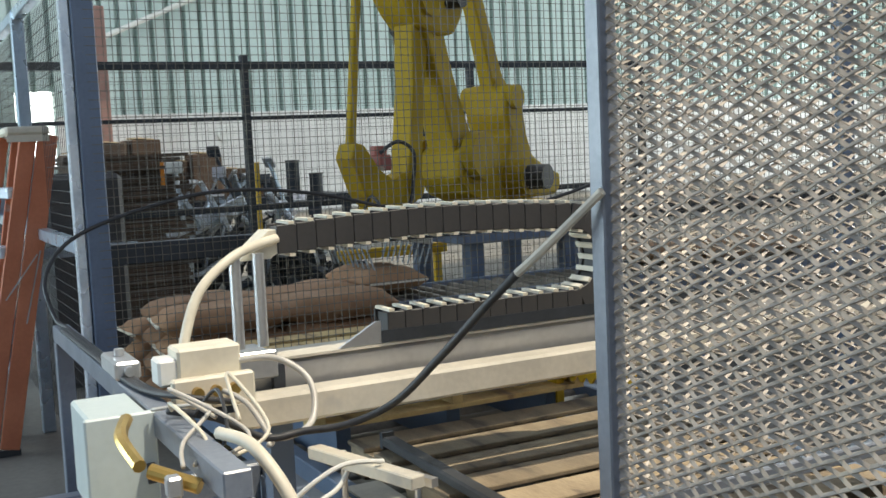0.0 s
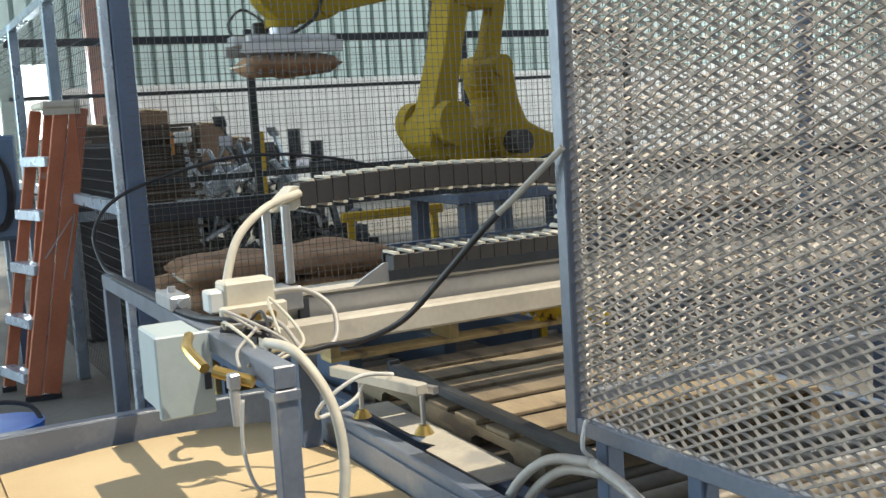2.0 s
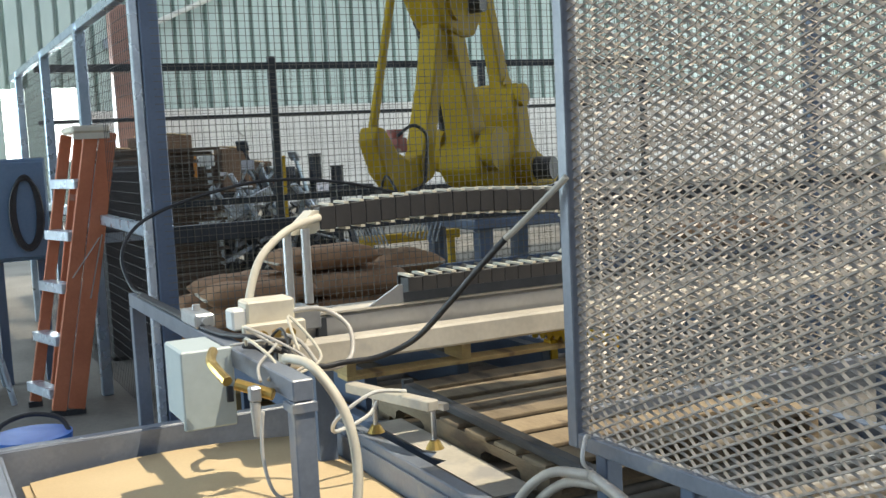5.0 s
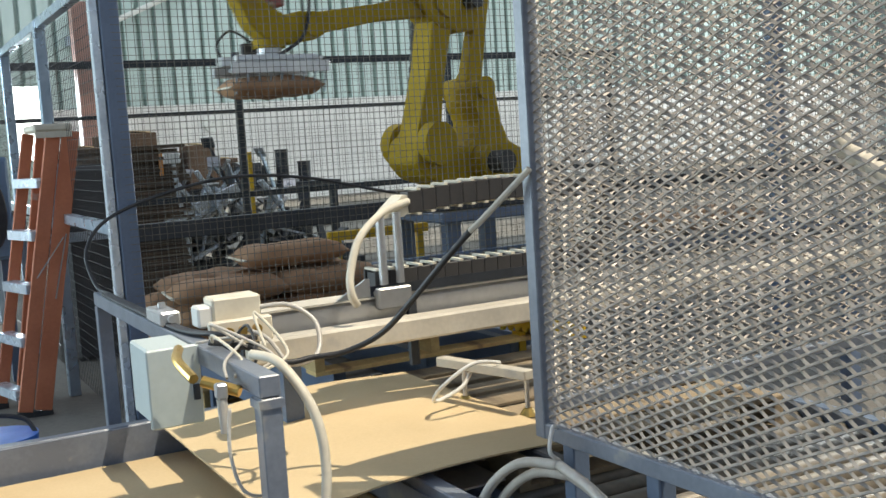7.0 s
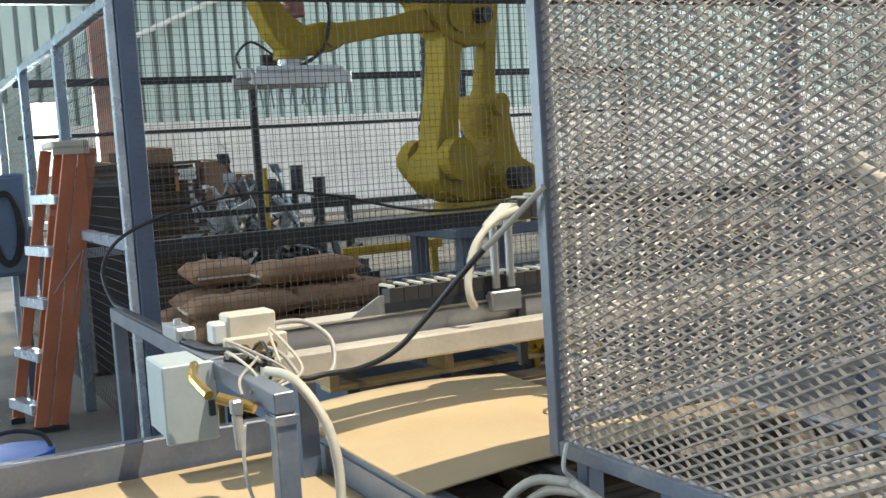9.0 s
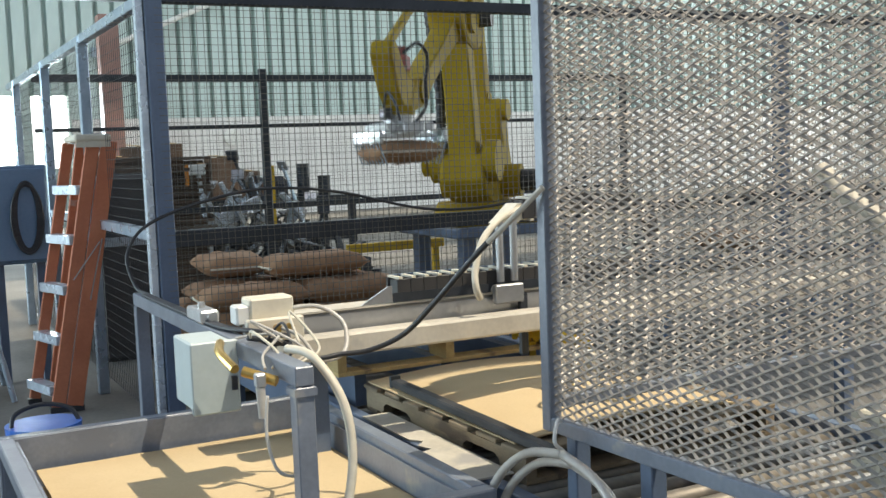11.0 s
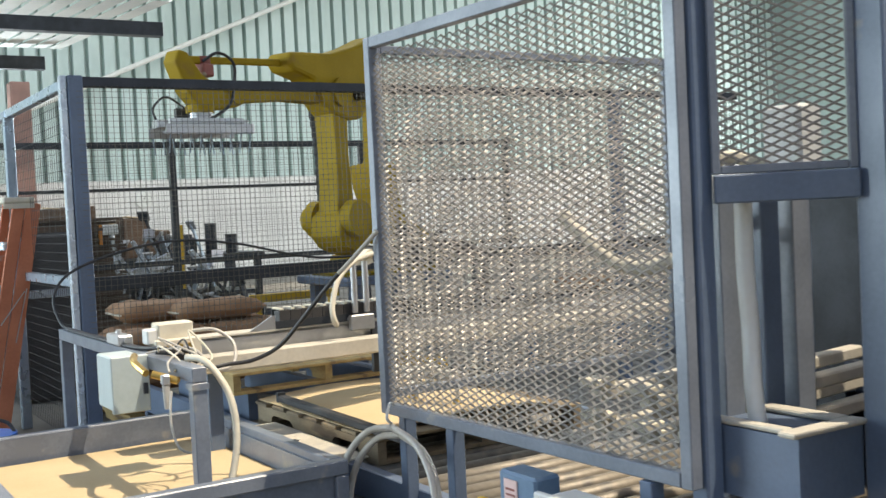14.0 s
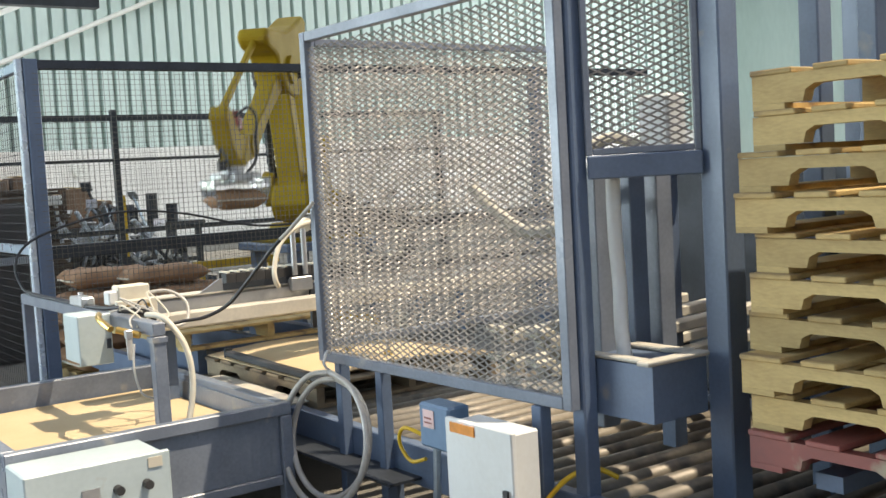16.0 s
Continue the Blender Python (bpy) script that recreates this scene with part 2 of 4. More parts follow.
def corrugated(name, x0, x1, z0, z1, y, pitch, depth, material, label, at=None):
    bm = bmesh.new()
    xs = []
    x = x0
    while x < x1:
        xs += [(x, 0), (x + pitch * 0.7, 0), (x + pitch * 0.73, depth), (x + pitch * 0.97, depth)]
        x += pitch
    xs = [q for q in xs if q[0] < x1 - 0.001] + [(x1, 0)]
    lo = [bm.verts.new((x, y + d, z0)) for x, d in xs]
    hi = [bm.verts.new((x, y + d, z1)) for x, d in xs]
    for i in range(len(xs) - 1):
        bm.faces.new((lo[i], lo[i + 1], hi[i + 1], hi[i]))
    ext = bmesh.ops.extrude_face_region(bm, geom=list(bm.faces))["geom"]
    bmesh.ops.translate(bm, vec=(0, 0.03, 0), verts=[v for v in ext if isinstance(v, bmesh.types.BMVert)])
    return tagged(link(name, bm, material, at=at), label, "wall", kind="structure")


YB = 24.0
corrugated("wall_back_upper", 3.6, 30, 2.35, 9.0, YB, 0.36, 0.2, WALLGREEN, "pale green corrugated steel wall sheeting")
corrugated("wall_back_over_door", -8.28, 3.6, 2.88, 9.0, YB, 0.36, 0.2, WALLGREEN, "pale green corrugated steel wall sheeting over openings")
tagged(link("wall_back_lower", slab(3.6, 30, YB - 0.1, YB + 0.2, 0, 2.35), WALLWHITE), "white painted lower wall boards", "wall", kind="structure")
for i, (a, b) in enumerate(((-8, 1.95), (2.42, 2.78), (3.56, 3.6))):
    tagged(link("wall_back_pier", slab(a, b, YB - 0.1, YB + 0.2, 0, 2.88), WALLGREEN), "pale wall pier between bright openings", "wall", kind="structure")
tagged(link("wall_back_sill", slab(1.951, 3.599, YB - 0.098, YB + 0.198, 0, 1.3), WALLGREEN), "pale wall below bright window openings", "wall", kind="structure")
bm = bmesh.new()
bm.faces.new([bm.verts.new(p) for p in ((0, 25.2, 0), (6, 25.2, 0), (6, 25.2, 4.5), (0, 25.2, 4.5))])
tagged(link("backdrop", bm, DAYGLOW), "bright white hazy sky outside the windows", "sky", kind="structure")
tagged(link("wall_left", slab(-8.3, -8, 13, 24.2, 0, 9), WALLGREEN), "pale steel side wall", "wall", kind="structure")
tagged(link("wall_right", slab(30, 30.3, 4.5, 24.2, 0, 9), WALLGREEN), "pale steel side wall", "wall", kind="structure")
# Out of view: roof edges are placed to set where sun and shade meet.
bm = bmesh.new()
for x, a, b in ((-8.3, 0.35, 5.2), (3.4, 5.21, 8), (3.4, 10, 13), (3.4, 15, 18), (3.4, 20, 24.3)):
    box(bm, x, 30.3, a, b, 8.8, 8.9)
tagged(link("roof", bm, GALV), "unseen steel roof sheeting shaped to cast shade, with open skylight strips", "roof", kind="structure")


# ---- sheet bin ----
BX0, BX1, BY0, BY1, RIM = 0.03, 1.13, 1.66, 3.08, 0.43
bin_ = thing("sheet_bin", "open grey steel bin holding cardboard slip sheets", "bin")
for x in (BX0 + 0.025, BX1 - 0.025):
    for y in (BY0 + 0.025, BY1 - 0.025):
        part("leg", slab(x - 0.025, x + 0.025, y - 0.025, y + 0.025, 0, RIM - 0.052, bevel=0.004), LIGHTGREY, bin_)
for y in (BY0, BY1 - 0.05):
    part("rim_rail", slab(BX0, BX1, y, y + 0.05, RIM - 0.05, RIM, bevel=0.004), LIGHTGREY, bin_)
    part("bottom_rail", slab(BX0 + 0.052, BX1 - 0.052, y + 0.005, y + 0.045, 0.1, 0.14, bevel=0.004), LIGHTGREY, bin_)
for x in (BX0, BX1 - 0.05):
    part("rim_rail", slab(x, x + 0.05, BY0 + 0.052, BY1 - 0.052, RIM - 0.05, RIM, bevel=0.004), LIGHTGREY, bin_)
    part("bottom_rail", slab(x + 0.005, x + 0.045, BY0 + 0.052, BY1 - 0.052, 0.1, 0.14, bevel=0.004), LIGHTGREY, bin_)
part("back_plate", slab(BX0 + 0.01, BX1 - 0.06, BY1 - 0.062, BY1 - 0.052, 0.2, RIM - 0.004), LIGHTGREY, bin_)
part("side_plate", slab(BX0 + 0.052, BX0 + 0.06, BY0 + 0.06, BY1 - 0.07, 0.15, RIM - 0.01), LIGHTGREY, bin_)
part("side_plate", slab(BX1 - 0.06, BX1 - 0.052, BY0 + 0.06, BY1 - 0.07, 0.15, RIM - 0.03), LIGHTGREY, bin_)
part("front_plate", slab(BX0 + 0.052, BX1 - 0.052, BY0 + 0.02, BY0 + 0.028, 0.142, RIM - 0.052), LIGHTGREY, bin_)
part("floor_plate", slab(BX0 + 0.06, BX1 - 0.06, BY0 + 0.06, BY1 - 0.07, 0.14, 0.148), LIGHTGREY, bin_)


def sheet_mesh(sx, sy, thick, sag=0.0, seed=1):
    bm = bmesh.new()
    n = 14
    grid = [[bm.verts.new((sx * i / n, sy * j / n, sag * math.sin(math.pi * i / n) * 0.5 + 0.002 * noise.noise((i * 0.5, j * 0.5, seed)))) for j in range(n + 1)] for i in range(n + 1)]
    for i in range(n):
        for j in range(n):
            bm.faces.new((grid[i][j], grid[i + 1][j], grid[i + 1][j + 1], grid[i][j + 1]))
    ext = bmesh.ops.extrude_face_region(bm, geom=list(bm.faces))["geom"]
    bmesh.ops.translate(bm, vec=(0, 0, thick), verts=[v for v in ext if isinstance(v, bmesh.types.BMVert)])
    bmesh.ops.recalc_face_normals(bm, faces=bm.faces)
    return bm


SHX, SHY, SHW, SHD = 0.16, 1.85, 0.9, 1.12
for k in range(26):
    ob = link("cardboard_sheet", sheet_mesh(SHW, SHD, 0.005, 0, k) if k % 5 == 0 else slab(0, SHW, 0, SHD, 0, 0.0055), CARD,
              at=pose(SHX + random.uniform(-0.015, 0.015) - (0.06 if k in (8, 9) else 0), SHY + random.uniform(-0.012, 0.012), 0.149 + k * 0.0068, 0, 0, random.uniform(-0.8, 0.8)))
    tagged(ob, "plain tan cardboard slip sheet stacked in the bin", "cardboard sheet", "slip sheets in the bin")
slip = link("cardboard_sheet", sheet_mesh(SHW, SHD, 0.005, 0.05, 77), CARD)
tagged(slip, "tan cardboard slip sheet pulled from the bin onto a pallet", "cardboard sheet")

# ---- tee frame over the bin ----
TX, TZ = 0.65, 0.8
tee = thing("support_frame", "grey square tube frame carrying valves and hoses", "frame")
part("post", slab(TX - 0.025, TX + 0.025, 1.77, 1.82, 0.0, TZ - 0.052, bevel=0.003), LIGHTGREY, tee)
part("post", slab(TX - 0.025, TX + 0.025, 3.63, 3.68, 0.0, TZ - 0.052, bevel=0.003), LIGHTGREY, tee)
part("top_bar", slab(TX - 0.025, TX + 0.025, 1.77, 3.68, TZ - 0.05, TZ, bevel=0.003), LIGHTGREY, tee)
part("weld_plate", slab(TX - 0.03, TX + 0.03, 1.765, 1.83, TZ - 0.075, TZ - 0.055), LIGHTGREY, tee)

jbox = thing("junction_box", "pale grey steel junction box on the frame", "junction box")
part("body", slab(0.5, 0.62, 2.28, 2.5, 0.6, 0.8, bevel=0.006), PALEGREY, jbox)
part("door", slab(0.49, 0.63, 2.262, 2.279, 0.595, 0.805, bevel=0.004), PALEGREY, jbox)
part("latch", slab(0.605, 0.62, 2.25, 2.262, 0.66, 0.7), DARKSTEEL, jbox)

valve = thing("valve_block", "cream pneumatic valve block with brass ports and hoses", "valve")
part("body", slab(0.708, 0.848, 2.38, 2.47, 0.81, 0.9, bevel=0.006), CREAM, valve)
part("cap", slab(0.668, 0.718, 2.39, 2.46, 0.82, 0.88, bevel=0.006), WHITEBOX, valve)
part("manifold", slab(0.688, 0.868, 2.35, 2.379, 0.77, 0.84, bevel=0.005), CREAM, valve)
for x in (0.738, 0.778, 0.818):
    part("port", rod(bmesh.new(), (x, 2.349, 0.81), (x, 2.33, 0.81), 0.012), BRASS, valve)
part("bracket", slab(0.628, 0.828, 2.36, 2.46, 0.752, 0.768), DARKSTEEL, valve)
valve2 = thing("valve_block", "small dusty pneumatic regulator on the frame bar", "valve")
part("body", slab(0.62, 0.68, 2.62, 2.8, 0.802, 0.845, bevel=0.006), ALU, valve2)
part("knob", rod(bmesh.new(), (0.65, 2.619, 0.825), (0.65, 2.6, 0.825), 0.012), ALU, valve2)
part("knob", rod(bmesh.new(), (0.65, 2.72, 0.846), (0.65, 2.72, 0.862), 0.012), ALU, valve2)

# ---- gantry axis ----
gantry = thing("linear_gantry", "dusty aluminium linear axis over the pallet line", "gantry")
part("front_rail", slab(0.86, 3.6, 2.53, 2.61, 0.66, 0.735, bevel=0.008), DUSTY, gantry)
part("rear_rail", slab(0.8, 3.6, 2.66, 2.78, 0.7, 0.79, bevel=0.008), ALU, gantry)
part("cover_strip", slab(0.8, 3.6, 2.655, 2.785, 0.793, 0.8), DUSTY, gantry)
part("slide_rail", slab(0.86, 3.6, 2.62, 2.65, 0.68, 0.7), DARKSTEEL, gantry)
for x in (0.98, 3.5):
    part("stand", slab(x, x + 0.06, 2.62, 2.68, 0, 0.66), BLUEGREY, gantry)
part("chain_tray", prism([(1.19, 0.802), (1.31, 0.802), (1.31, 0.86), (1.295, 0.86)], 2.655, 2.665), ALU, gantry)
part("guide_tray", slab(1.31, 3.6, 2.652, 2.654, 0.802, 0.835), DARKSTEEL, gantry)

# ---- conveyor ----
ROLLZ = 0.3
conv = thing("roller_conveyor", "dusty steel roller conveyor for pallets", "conveyor")
for x in (1.3, 2.62):
    part("side_rail", slab(x, x + 0.05, -3.0, 4.8, ROLLZ - 0.12, ROLLZ + 0.03, bevel=0.004), BLUEGREY, conv)
    for y in (-2.5, -0.9, 0.1, 1.2, 2.4, 3.6, 4.6):
        part("leg", slab(x + 0.002, x + 0.048, y, y + 0.05, 0, ROLLZ - 0.121), BLUEGREY, conv)
me = bpy.data.meshes.new("roller")
bm = rod(bmesh.new(), (1.352, 0, 0), (2.618, 0, 0), 0.03, n=12)
bm.to_mesh(me)
bm.free()
me.materials.append(ROLLER)
for p in me.polygons:
    p.use_smooth = len(p.vertices) == 4
y = -2.9
while y < 4.7:
    r = new("roller", me)
    r.parent = conv
    r.location = (0, y, ROLLZ - 0.03)
    y += 0.1
# Dark plate added low beside the bin so the gap reads as shaded.
part("side_plate", slab(1.16, 1.297, 1.0, 3.4, ROLLZ - 0.09, ROLLZ - 0.08), DARKSTEEL, conv)
part("dust_plate", prism([(1.265, 2.02), (1.4, 2.02), (1.41, 2.95), (1.3, 2.95), (1.3, 2.55), (1.33, 2.5), (1.29, 2.46), (1.31, 2.4), (1.265, 2.38)], -0.337, -0.331), DUSTY, conv, "dust covered cover plate with a torn edge").matrix_basis = Matrix(((1, 0, 0, 0), (0, 0, 1, 0), (0, -1, 0, 0), (0, 0, 0, 1)))
belt = thing("rubber_strip", "black rubber strip lying along the pallet edge", "strip")
part("strip", bar((1.47, 3.0, 0.434), (1.43, 1.72, 0.434), 0.045, 0.03, 0.006), RUBBER, belt)
part("clip", slab(1.45, 1.49, 3.001, 3.02, 0.41, 0.46), DARKSTEEL, belt)


def pallet(label, wood, at, wide=0.1):
    """A stringer pallet 1.02 wide and 1.2 long; stringers along y, deck boards along x."""
    p = thing("pallet", label, "pallet", "wooden pallets", at=at)
    out = [(0, 0), (0.155, 0), (0.163, 0.028), (0.19, 0.042), (0.37, 0.042), (0.397, 0.028), (0.405, 0), (0.795, 0), (0.803, 0.028), (0.83, 0.042), (1.01, 0.042), (1.037, 0.028), (1.045, 0), (1.2, 0), (1.2, 0.073), (0, 0.073)]
    for x in (0, 0.49, 0.98):
        b = prism(out, 0, 0.038)
        bmesh.ops.rotate(b, matrix=Matrix.Rotation(radians(90), 3, "Z"), verts=b.verts)
        bmesh.ops.translate(b, vec=(x + 0.038, 0, 0.016), verts=b.verts)
        bmesh.ops.recalc_face_normals(b, faces=b.faces)
        part("stringer", b, wood, p)
    rnd = random.Random(len(bpy.data.objects))
    for k in range(7):
        w = max(wide, 0.13) if k in (0, 6) else wide
        y0 = (1.2 - w) * k / 6 + rnd.uniform(-0.006, 0.006)
        part("deck_board", slab(-rnd.uniform(0, 0.012), 1.018 + rnd.uniform(0, 0.012), y0, y0 + w, 0.09, 0.105, bevel=0.003), wood, p)
    for k in range(4):
        y0 = (0.0, 0.35, 0.75, 1.1)[k]
        if k in (0, 3):
            part("base_board", slab(0, 1.018, y0, y0 + 0.1, 0, 0.0155), wood, p)
    return p


pallet("dusty old wooden pallet waiting on the conveyor", OLDWOOD, pose(1.42, 1.98, ROLLZ + 0.001), 0.13)
pallet("tan wooden pallet raised beyond the gantry", WOOD, pose(1.31, 3.2, 0.441))
rise = thing("transfer_lift", "blue-grey lift rails under the raised pallet", "lift")
for x in (1.4, 1.8, 2.2):
    part("rail", slab(x, x + 0.05, 3.25, 4.3, ROLLZ + 0.001, 0.44), BLUEGREY, rise)

# ---- pallet stack ----
rnd = random.Random(5)
for k in range(10):
    pallet("faded red pallet at the foot of the stack" if k == 0 else "sunlit yellowish wooden pallet in a tall stack", RED if k == 0 else WOOD,
           pose(1.485 + rnd.uniform(-0.025, 0.03), -1.53 + rnd.uniform(-0.02, 0.02), 0.475 + k * 0.1055, 0, 0, rnd.uniform(-0.8, 0.8)))

# ---- dispenser cage ----
def expanded(name, a, u, w, h, parent, label="", lw=0.048, sw=0.0222):
    """Expanded metal: a is the low corner, u the way along the foot; strands run between the knuckles."""
    a, u, z = Vector(a), Vector(u).normalized(), Vector((0, 0, 1))
    nrm = u.cross(z)
    segs = []
    nx, nz = int(w / lw), int(h / sw)
    for i in range(nx):
        for j in range(nz):
            c = a + u * (i * lw) + z * (j * sw)
            p0, p1, p2, p3 = c + u * (lw / 2), c + u * lw + z * (sw / 2), c + u * (lw / 2) + z * sw, c + z * (sw / 2)
            f, g = nrm * 0.003, -nrm * 0.003
            segs += [(p3 + f, p0 + g), (p0 + g, p1 + f), (p1 + f, p2 + g), (p2 + g, p3 + f)]
    return strips(name, segs, 0.0066, 0.002, EXPANDED, parent, label, normal=nrm, tilt=42)


def mesh_panel(name, label, a, b, z0, z1, tubew=0.038):
    """A framed expanded metal guard from a to b on the plan."""
    g = thing(name, label, "guard panel", "machine guards")
    a, b = Vector((*a, 0)), Vector((*b, 0))
    u = (b - a).normalized()
    up = Vector((0, 0, 1))
    for q in (a, b):
        part("upright", bar(q + up * z0, q + up * z1, tubew, tubew, 0.003, up=u), LIGHTGREY, g)
    t = tubew / 2
    for z in (z0 + t, z1 - t):
        part("cross_rail", bar(a + u * (t + 0.001) + up * z, b - u * (t + 0.001) + up * z, tubew * 0.98, tubew * 0.98, 0.003), LIGHTGREY, g)
    expanded("expanded_mesh", a + u * t + up * (z0 + tubew), u, (b - a).length - 2 * t, z1 - z0 - 2 * tubew, g, "silvery expanded metal mesh")
    return g


PX = 1.25
mesh_panel("guard_panel", "grey framed expanded metal guard panel beside the conveyor", (PX, 1.57), (1.29, 0.168), 0.59, 1.885)
mesh_panel("guard_panel", "grey framed expanded metal guard panel across the conveyor", (1.3, 1.63), (2.68, 1.63), 0.63, 1.87, 0.03)
frame_ = thing("dispenser_frame", "blue-grey painted steel frame of a pallet dispenser", "machine frame")
for (x, y, w) in ((1.34, 0.165, 0.056), (1.647, -0.122, 0.085), (2.72, 0.13, 0.075), (2.72, -0.18, 0.1), (2.0, -0.2, 0.07), (2.3, -0.2, 0.07)):
    part("column", slab(x - w / 2, x + w / 2, y - w / 2, y + w / 2, 0, 3.2, bevel=0.005), BLUEGREY, frame_)
part("cross_beam", bar((1.365, 0.135, 1.3), (1.61, -0.085, 1.3), 0.06, 0.068, 0.004), BLUEGREY, frame_)
for y in (1.5, 1.2, 0.3):
    part("leg", slab(PX + 0.01, PX + 0.055, y - 0.022, y + 0.022, 0, 0.588, bevel=0.003), BLUEGREY, frame_)
part("trough", slab(1.374, 1.6, -0.08, 0.2, 0.57, 0.735), BLUEGREY, frame_)
part("trough_lip", slab(1.35, 1.61, -0.09, -0.04, 0.737, 0.75, bevel=0.004), DUSTY, frame_)
part("trough_lip", slab(1.56, 1.61, -0.038, 0.2, 0.737, 0.75, bevel=0.004), DUSTY, frame_)
part("trough_lip", slab(1.375, 1.41, -0.038, 0.2, 0.737, 0.75, bevel=0.004), DUSTY, frame_)
for x in (1.45, 1.6, 1.72):
    part("guide", slab(x, x + 0.07, 0.2, 0.26, 0.5, 1.3, bevel=0.003), LIGHTGREY if x != 1.6 else BLUEGREY, frame_)

# ---- fences ----
def fence(name, label, a, b, height, posts, rails, post_w, material, wires=0.03, wz0=0.1, rail_shade=None, wire=None):
    f = thing(name, label, "fence")
    a, b = Vector((*a, 0)), Vector((*b, 0))
    u = (b - a).normalized()
    L = (b - a).length
    up = Vector((0, 0, 1))
    for d, hh in posts:
        q = a + u * d
        part("post", bar(q, q + up * hh, post_w, post_w, 0.004, up=u), material, f)
    for z, h in rails:
        part("rail", bar(a + up * z + u * 0.001, b + up * z, post_w * 0.8, h, 0.003), rail_shade or material, f)
    nrm = u.cross(up)
    segs = []
    n = int(L / wires)
    for i in range(1, n):
        q = a + u * (L * i / n) + nrm * (post_w * 0.45)
        segs.append((q + up * wz0, q + up * (height - 0.03)))
    k = int((height - wz0) / wires)
    for j in range(k):
        z = wz0 + j * wires
        segs.append((a + up * z + nrm * (post_w * 0.45 + 0.003), b + up * z + nrm * (post_w * 0.45 + 0.003)))
    strips("wire_mesh", segs, 0.0023, 0.0023, wire or WIRE, f, "fine welded wire mesh", normal=nrm)
    return f


# Front rails take the dark steel colour to carry the shade on them.
fence("wire_fence", "grey steel framed wire mesh safety fence", (0.82, 3.9), (5.6, 3.9), 2.03, [(0, 2.05), (3.6, 2.05)], [(2.02, 0.05), (0.99, 0.07)], 0.075, BLUEGREY, wz0=0.56, rail_shade=DARKSTEEL)
side_fence = fence("wire_fence", "galvanised steel framed side safety fence", (0.82, 3.99), (0.82, 9.4), 2.03, [(1.65, 2.05), (3.2, 2.05), (4.9, 2.05)], [(2.03, 0.05), (1.0, 0.05)], 0.06, GALV, wires=0.05, wire=BLACK)
part("corner_post", slab(0.748, 0.78, 3.88, 3.93, 0, 2.05, bevel=0.003), BRIGHT, side_fence, "bright galvanised corner post")
fence("wire_fence", "dark steel wire mesh fence behind the robot", (0.9, 8.5), (6.9, 8.5), 2.06, [(1.93, 2.12), (4.0, 2.05), (5.9, 2.05)], [(2.04, 0.06), (1.62, 0.03), (0.9, 0.05)], 0.06, DARKSTEEL, wires=0.05)



# ---- ladder ----
def step_ladder():
    l = thing("step_ladder", "orange fibreglass step ladder with paint spots and aluminium steps", "ladder")
    lean = Vector((0.275, 0.02, 1.42))

    def channel(name, q, w):
        bm = bar(q, q + lean, w, 0.026, 0.004, up=(0, 1, 0))
        part(name, bm, ORANGE, l)
        part("foot", slab(q.x - w / 2 - 0.005, q.x + w / 2 + 0.005, q.y - 0.01, q.y + 0.04, 0, 0.03), RUBBER, l)

    up = Vector((0, 0, 0.03))
    near, far, back_rail = Vector((0.515, 5.28, 0)) + up, Vector((0.435, 5.6, 0)) + up, Vector((0.6, 5.27, 0)) + up
    channel("front_rail", near, 0.072)
    channel("front_rail", far, 0.06)
    channel("rear_rail", back_rail, 0.085)
    part("rear_rail", bar(far + Vector((0.1, 0.02, 0)), far + lean + Vector((0.07, 0.02, 0)), 0.05, 0.03, 0.004, up=(0, 1, 0)), ORANGE, l)
    for k in range(5):
        f = (0.09 + 0.268 * k) / 1.42
        a, b = near + lean * f, far + lean * f
        part("step", bar(a + Vector((-0.02, 0.005, 0)), b + Vector((-0.02, -0.005, 0)), 0.075, 0.05, 0.003), BRIGHT, l)
    top = (near + far) / 2 + lean
    part("top_cap", slab(top.x - 0.06, top.x + 0.13, top.y - 0.2, top.y + 0.19, 1.452, 1.49, bevel=0.01), CREAM, l, "scuffed cream plastic top cap")
    part("cap_lip", slab(top.x - 0.055, top.x + 0.125, top.y - 0.197, top.y - 0.187, 1.42, 1.451), CREAM, l)
    part("spreader", bar(near + lean * 0.48 + Vector((-0.01, -0.012, 0)), near + lean * 0.62 + Vector((0.1, -0.02, 0)), 0.024, 0.005), ALU, l)
    part("spreader", bar(near + lean * 0.63 + Vector((0.11, -0.02, 0)), near + lean * 0.4 + Vector((0.09, -0.02, 0)), 0.024, 0.005), ALU, l)
    return l


step_ladder()

bucket = thing("bucket", "blue plastic bucket with a black handle behind the bin", "bucket")
bm = bmesh.new()
rod(bm, (0.2, 3.24, 0), (0.2, 3.24, 0.42), 0.1, 0.13, n=28)
part("body", bm, BLUE, bucket, smooth=False)
part("handle", tube([(0.09, 3.22, 0.41), (0.11, 3.25, 0.46), (0.2, 3.27, 0.48), (0.29, 3.25, 0.46), (0.32, 3.22, 0.41)], 0.008), RUBBER, bucket)

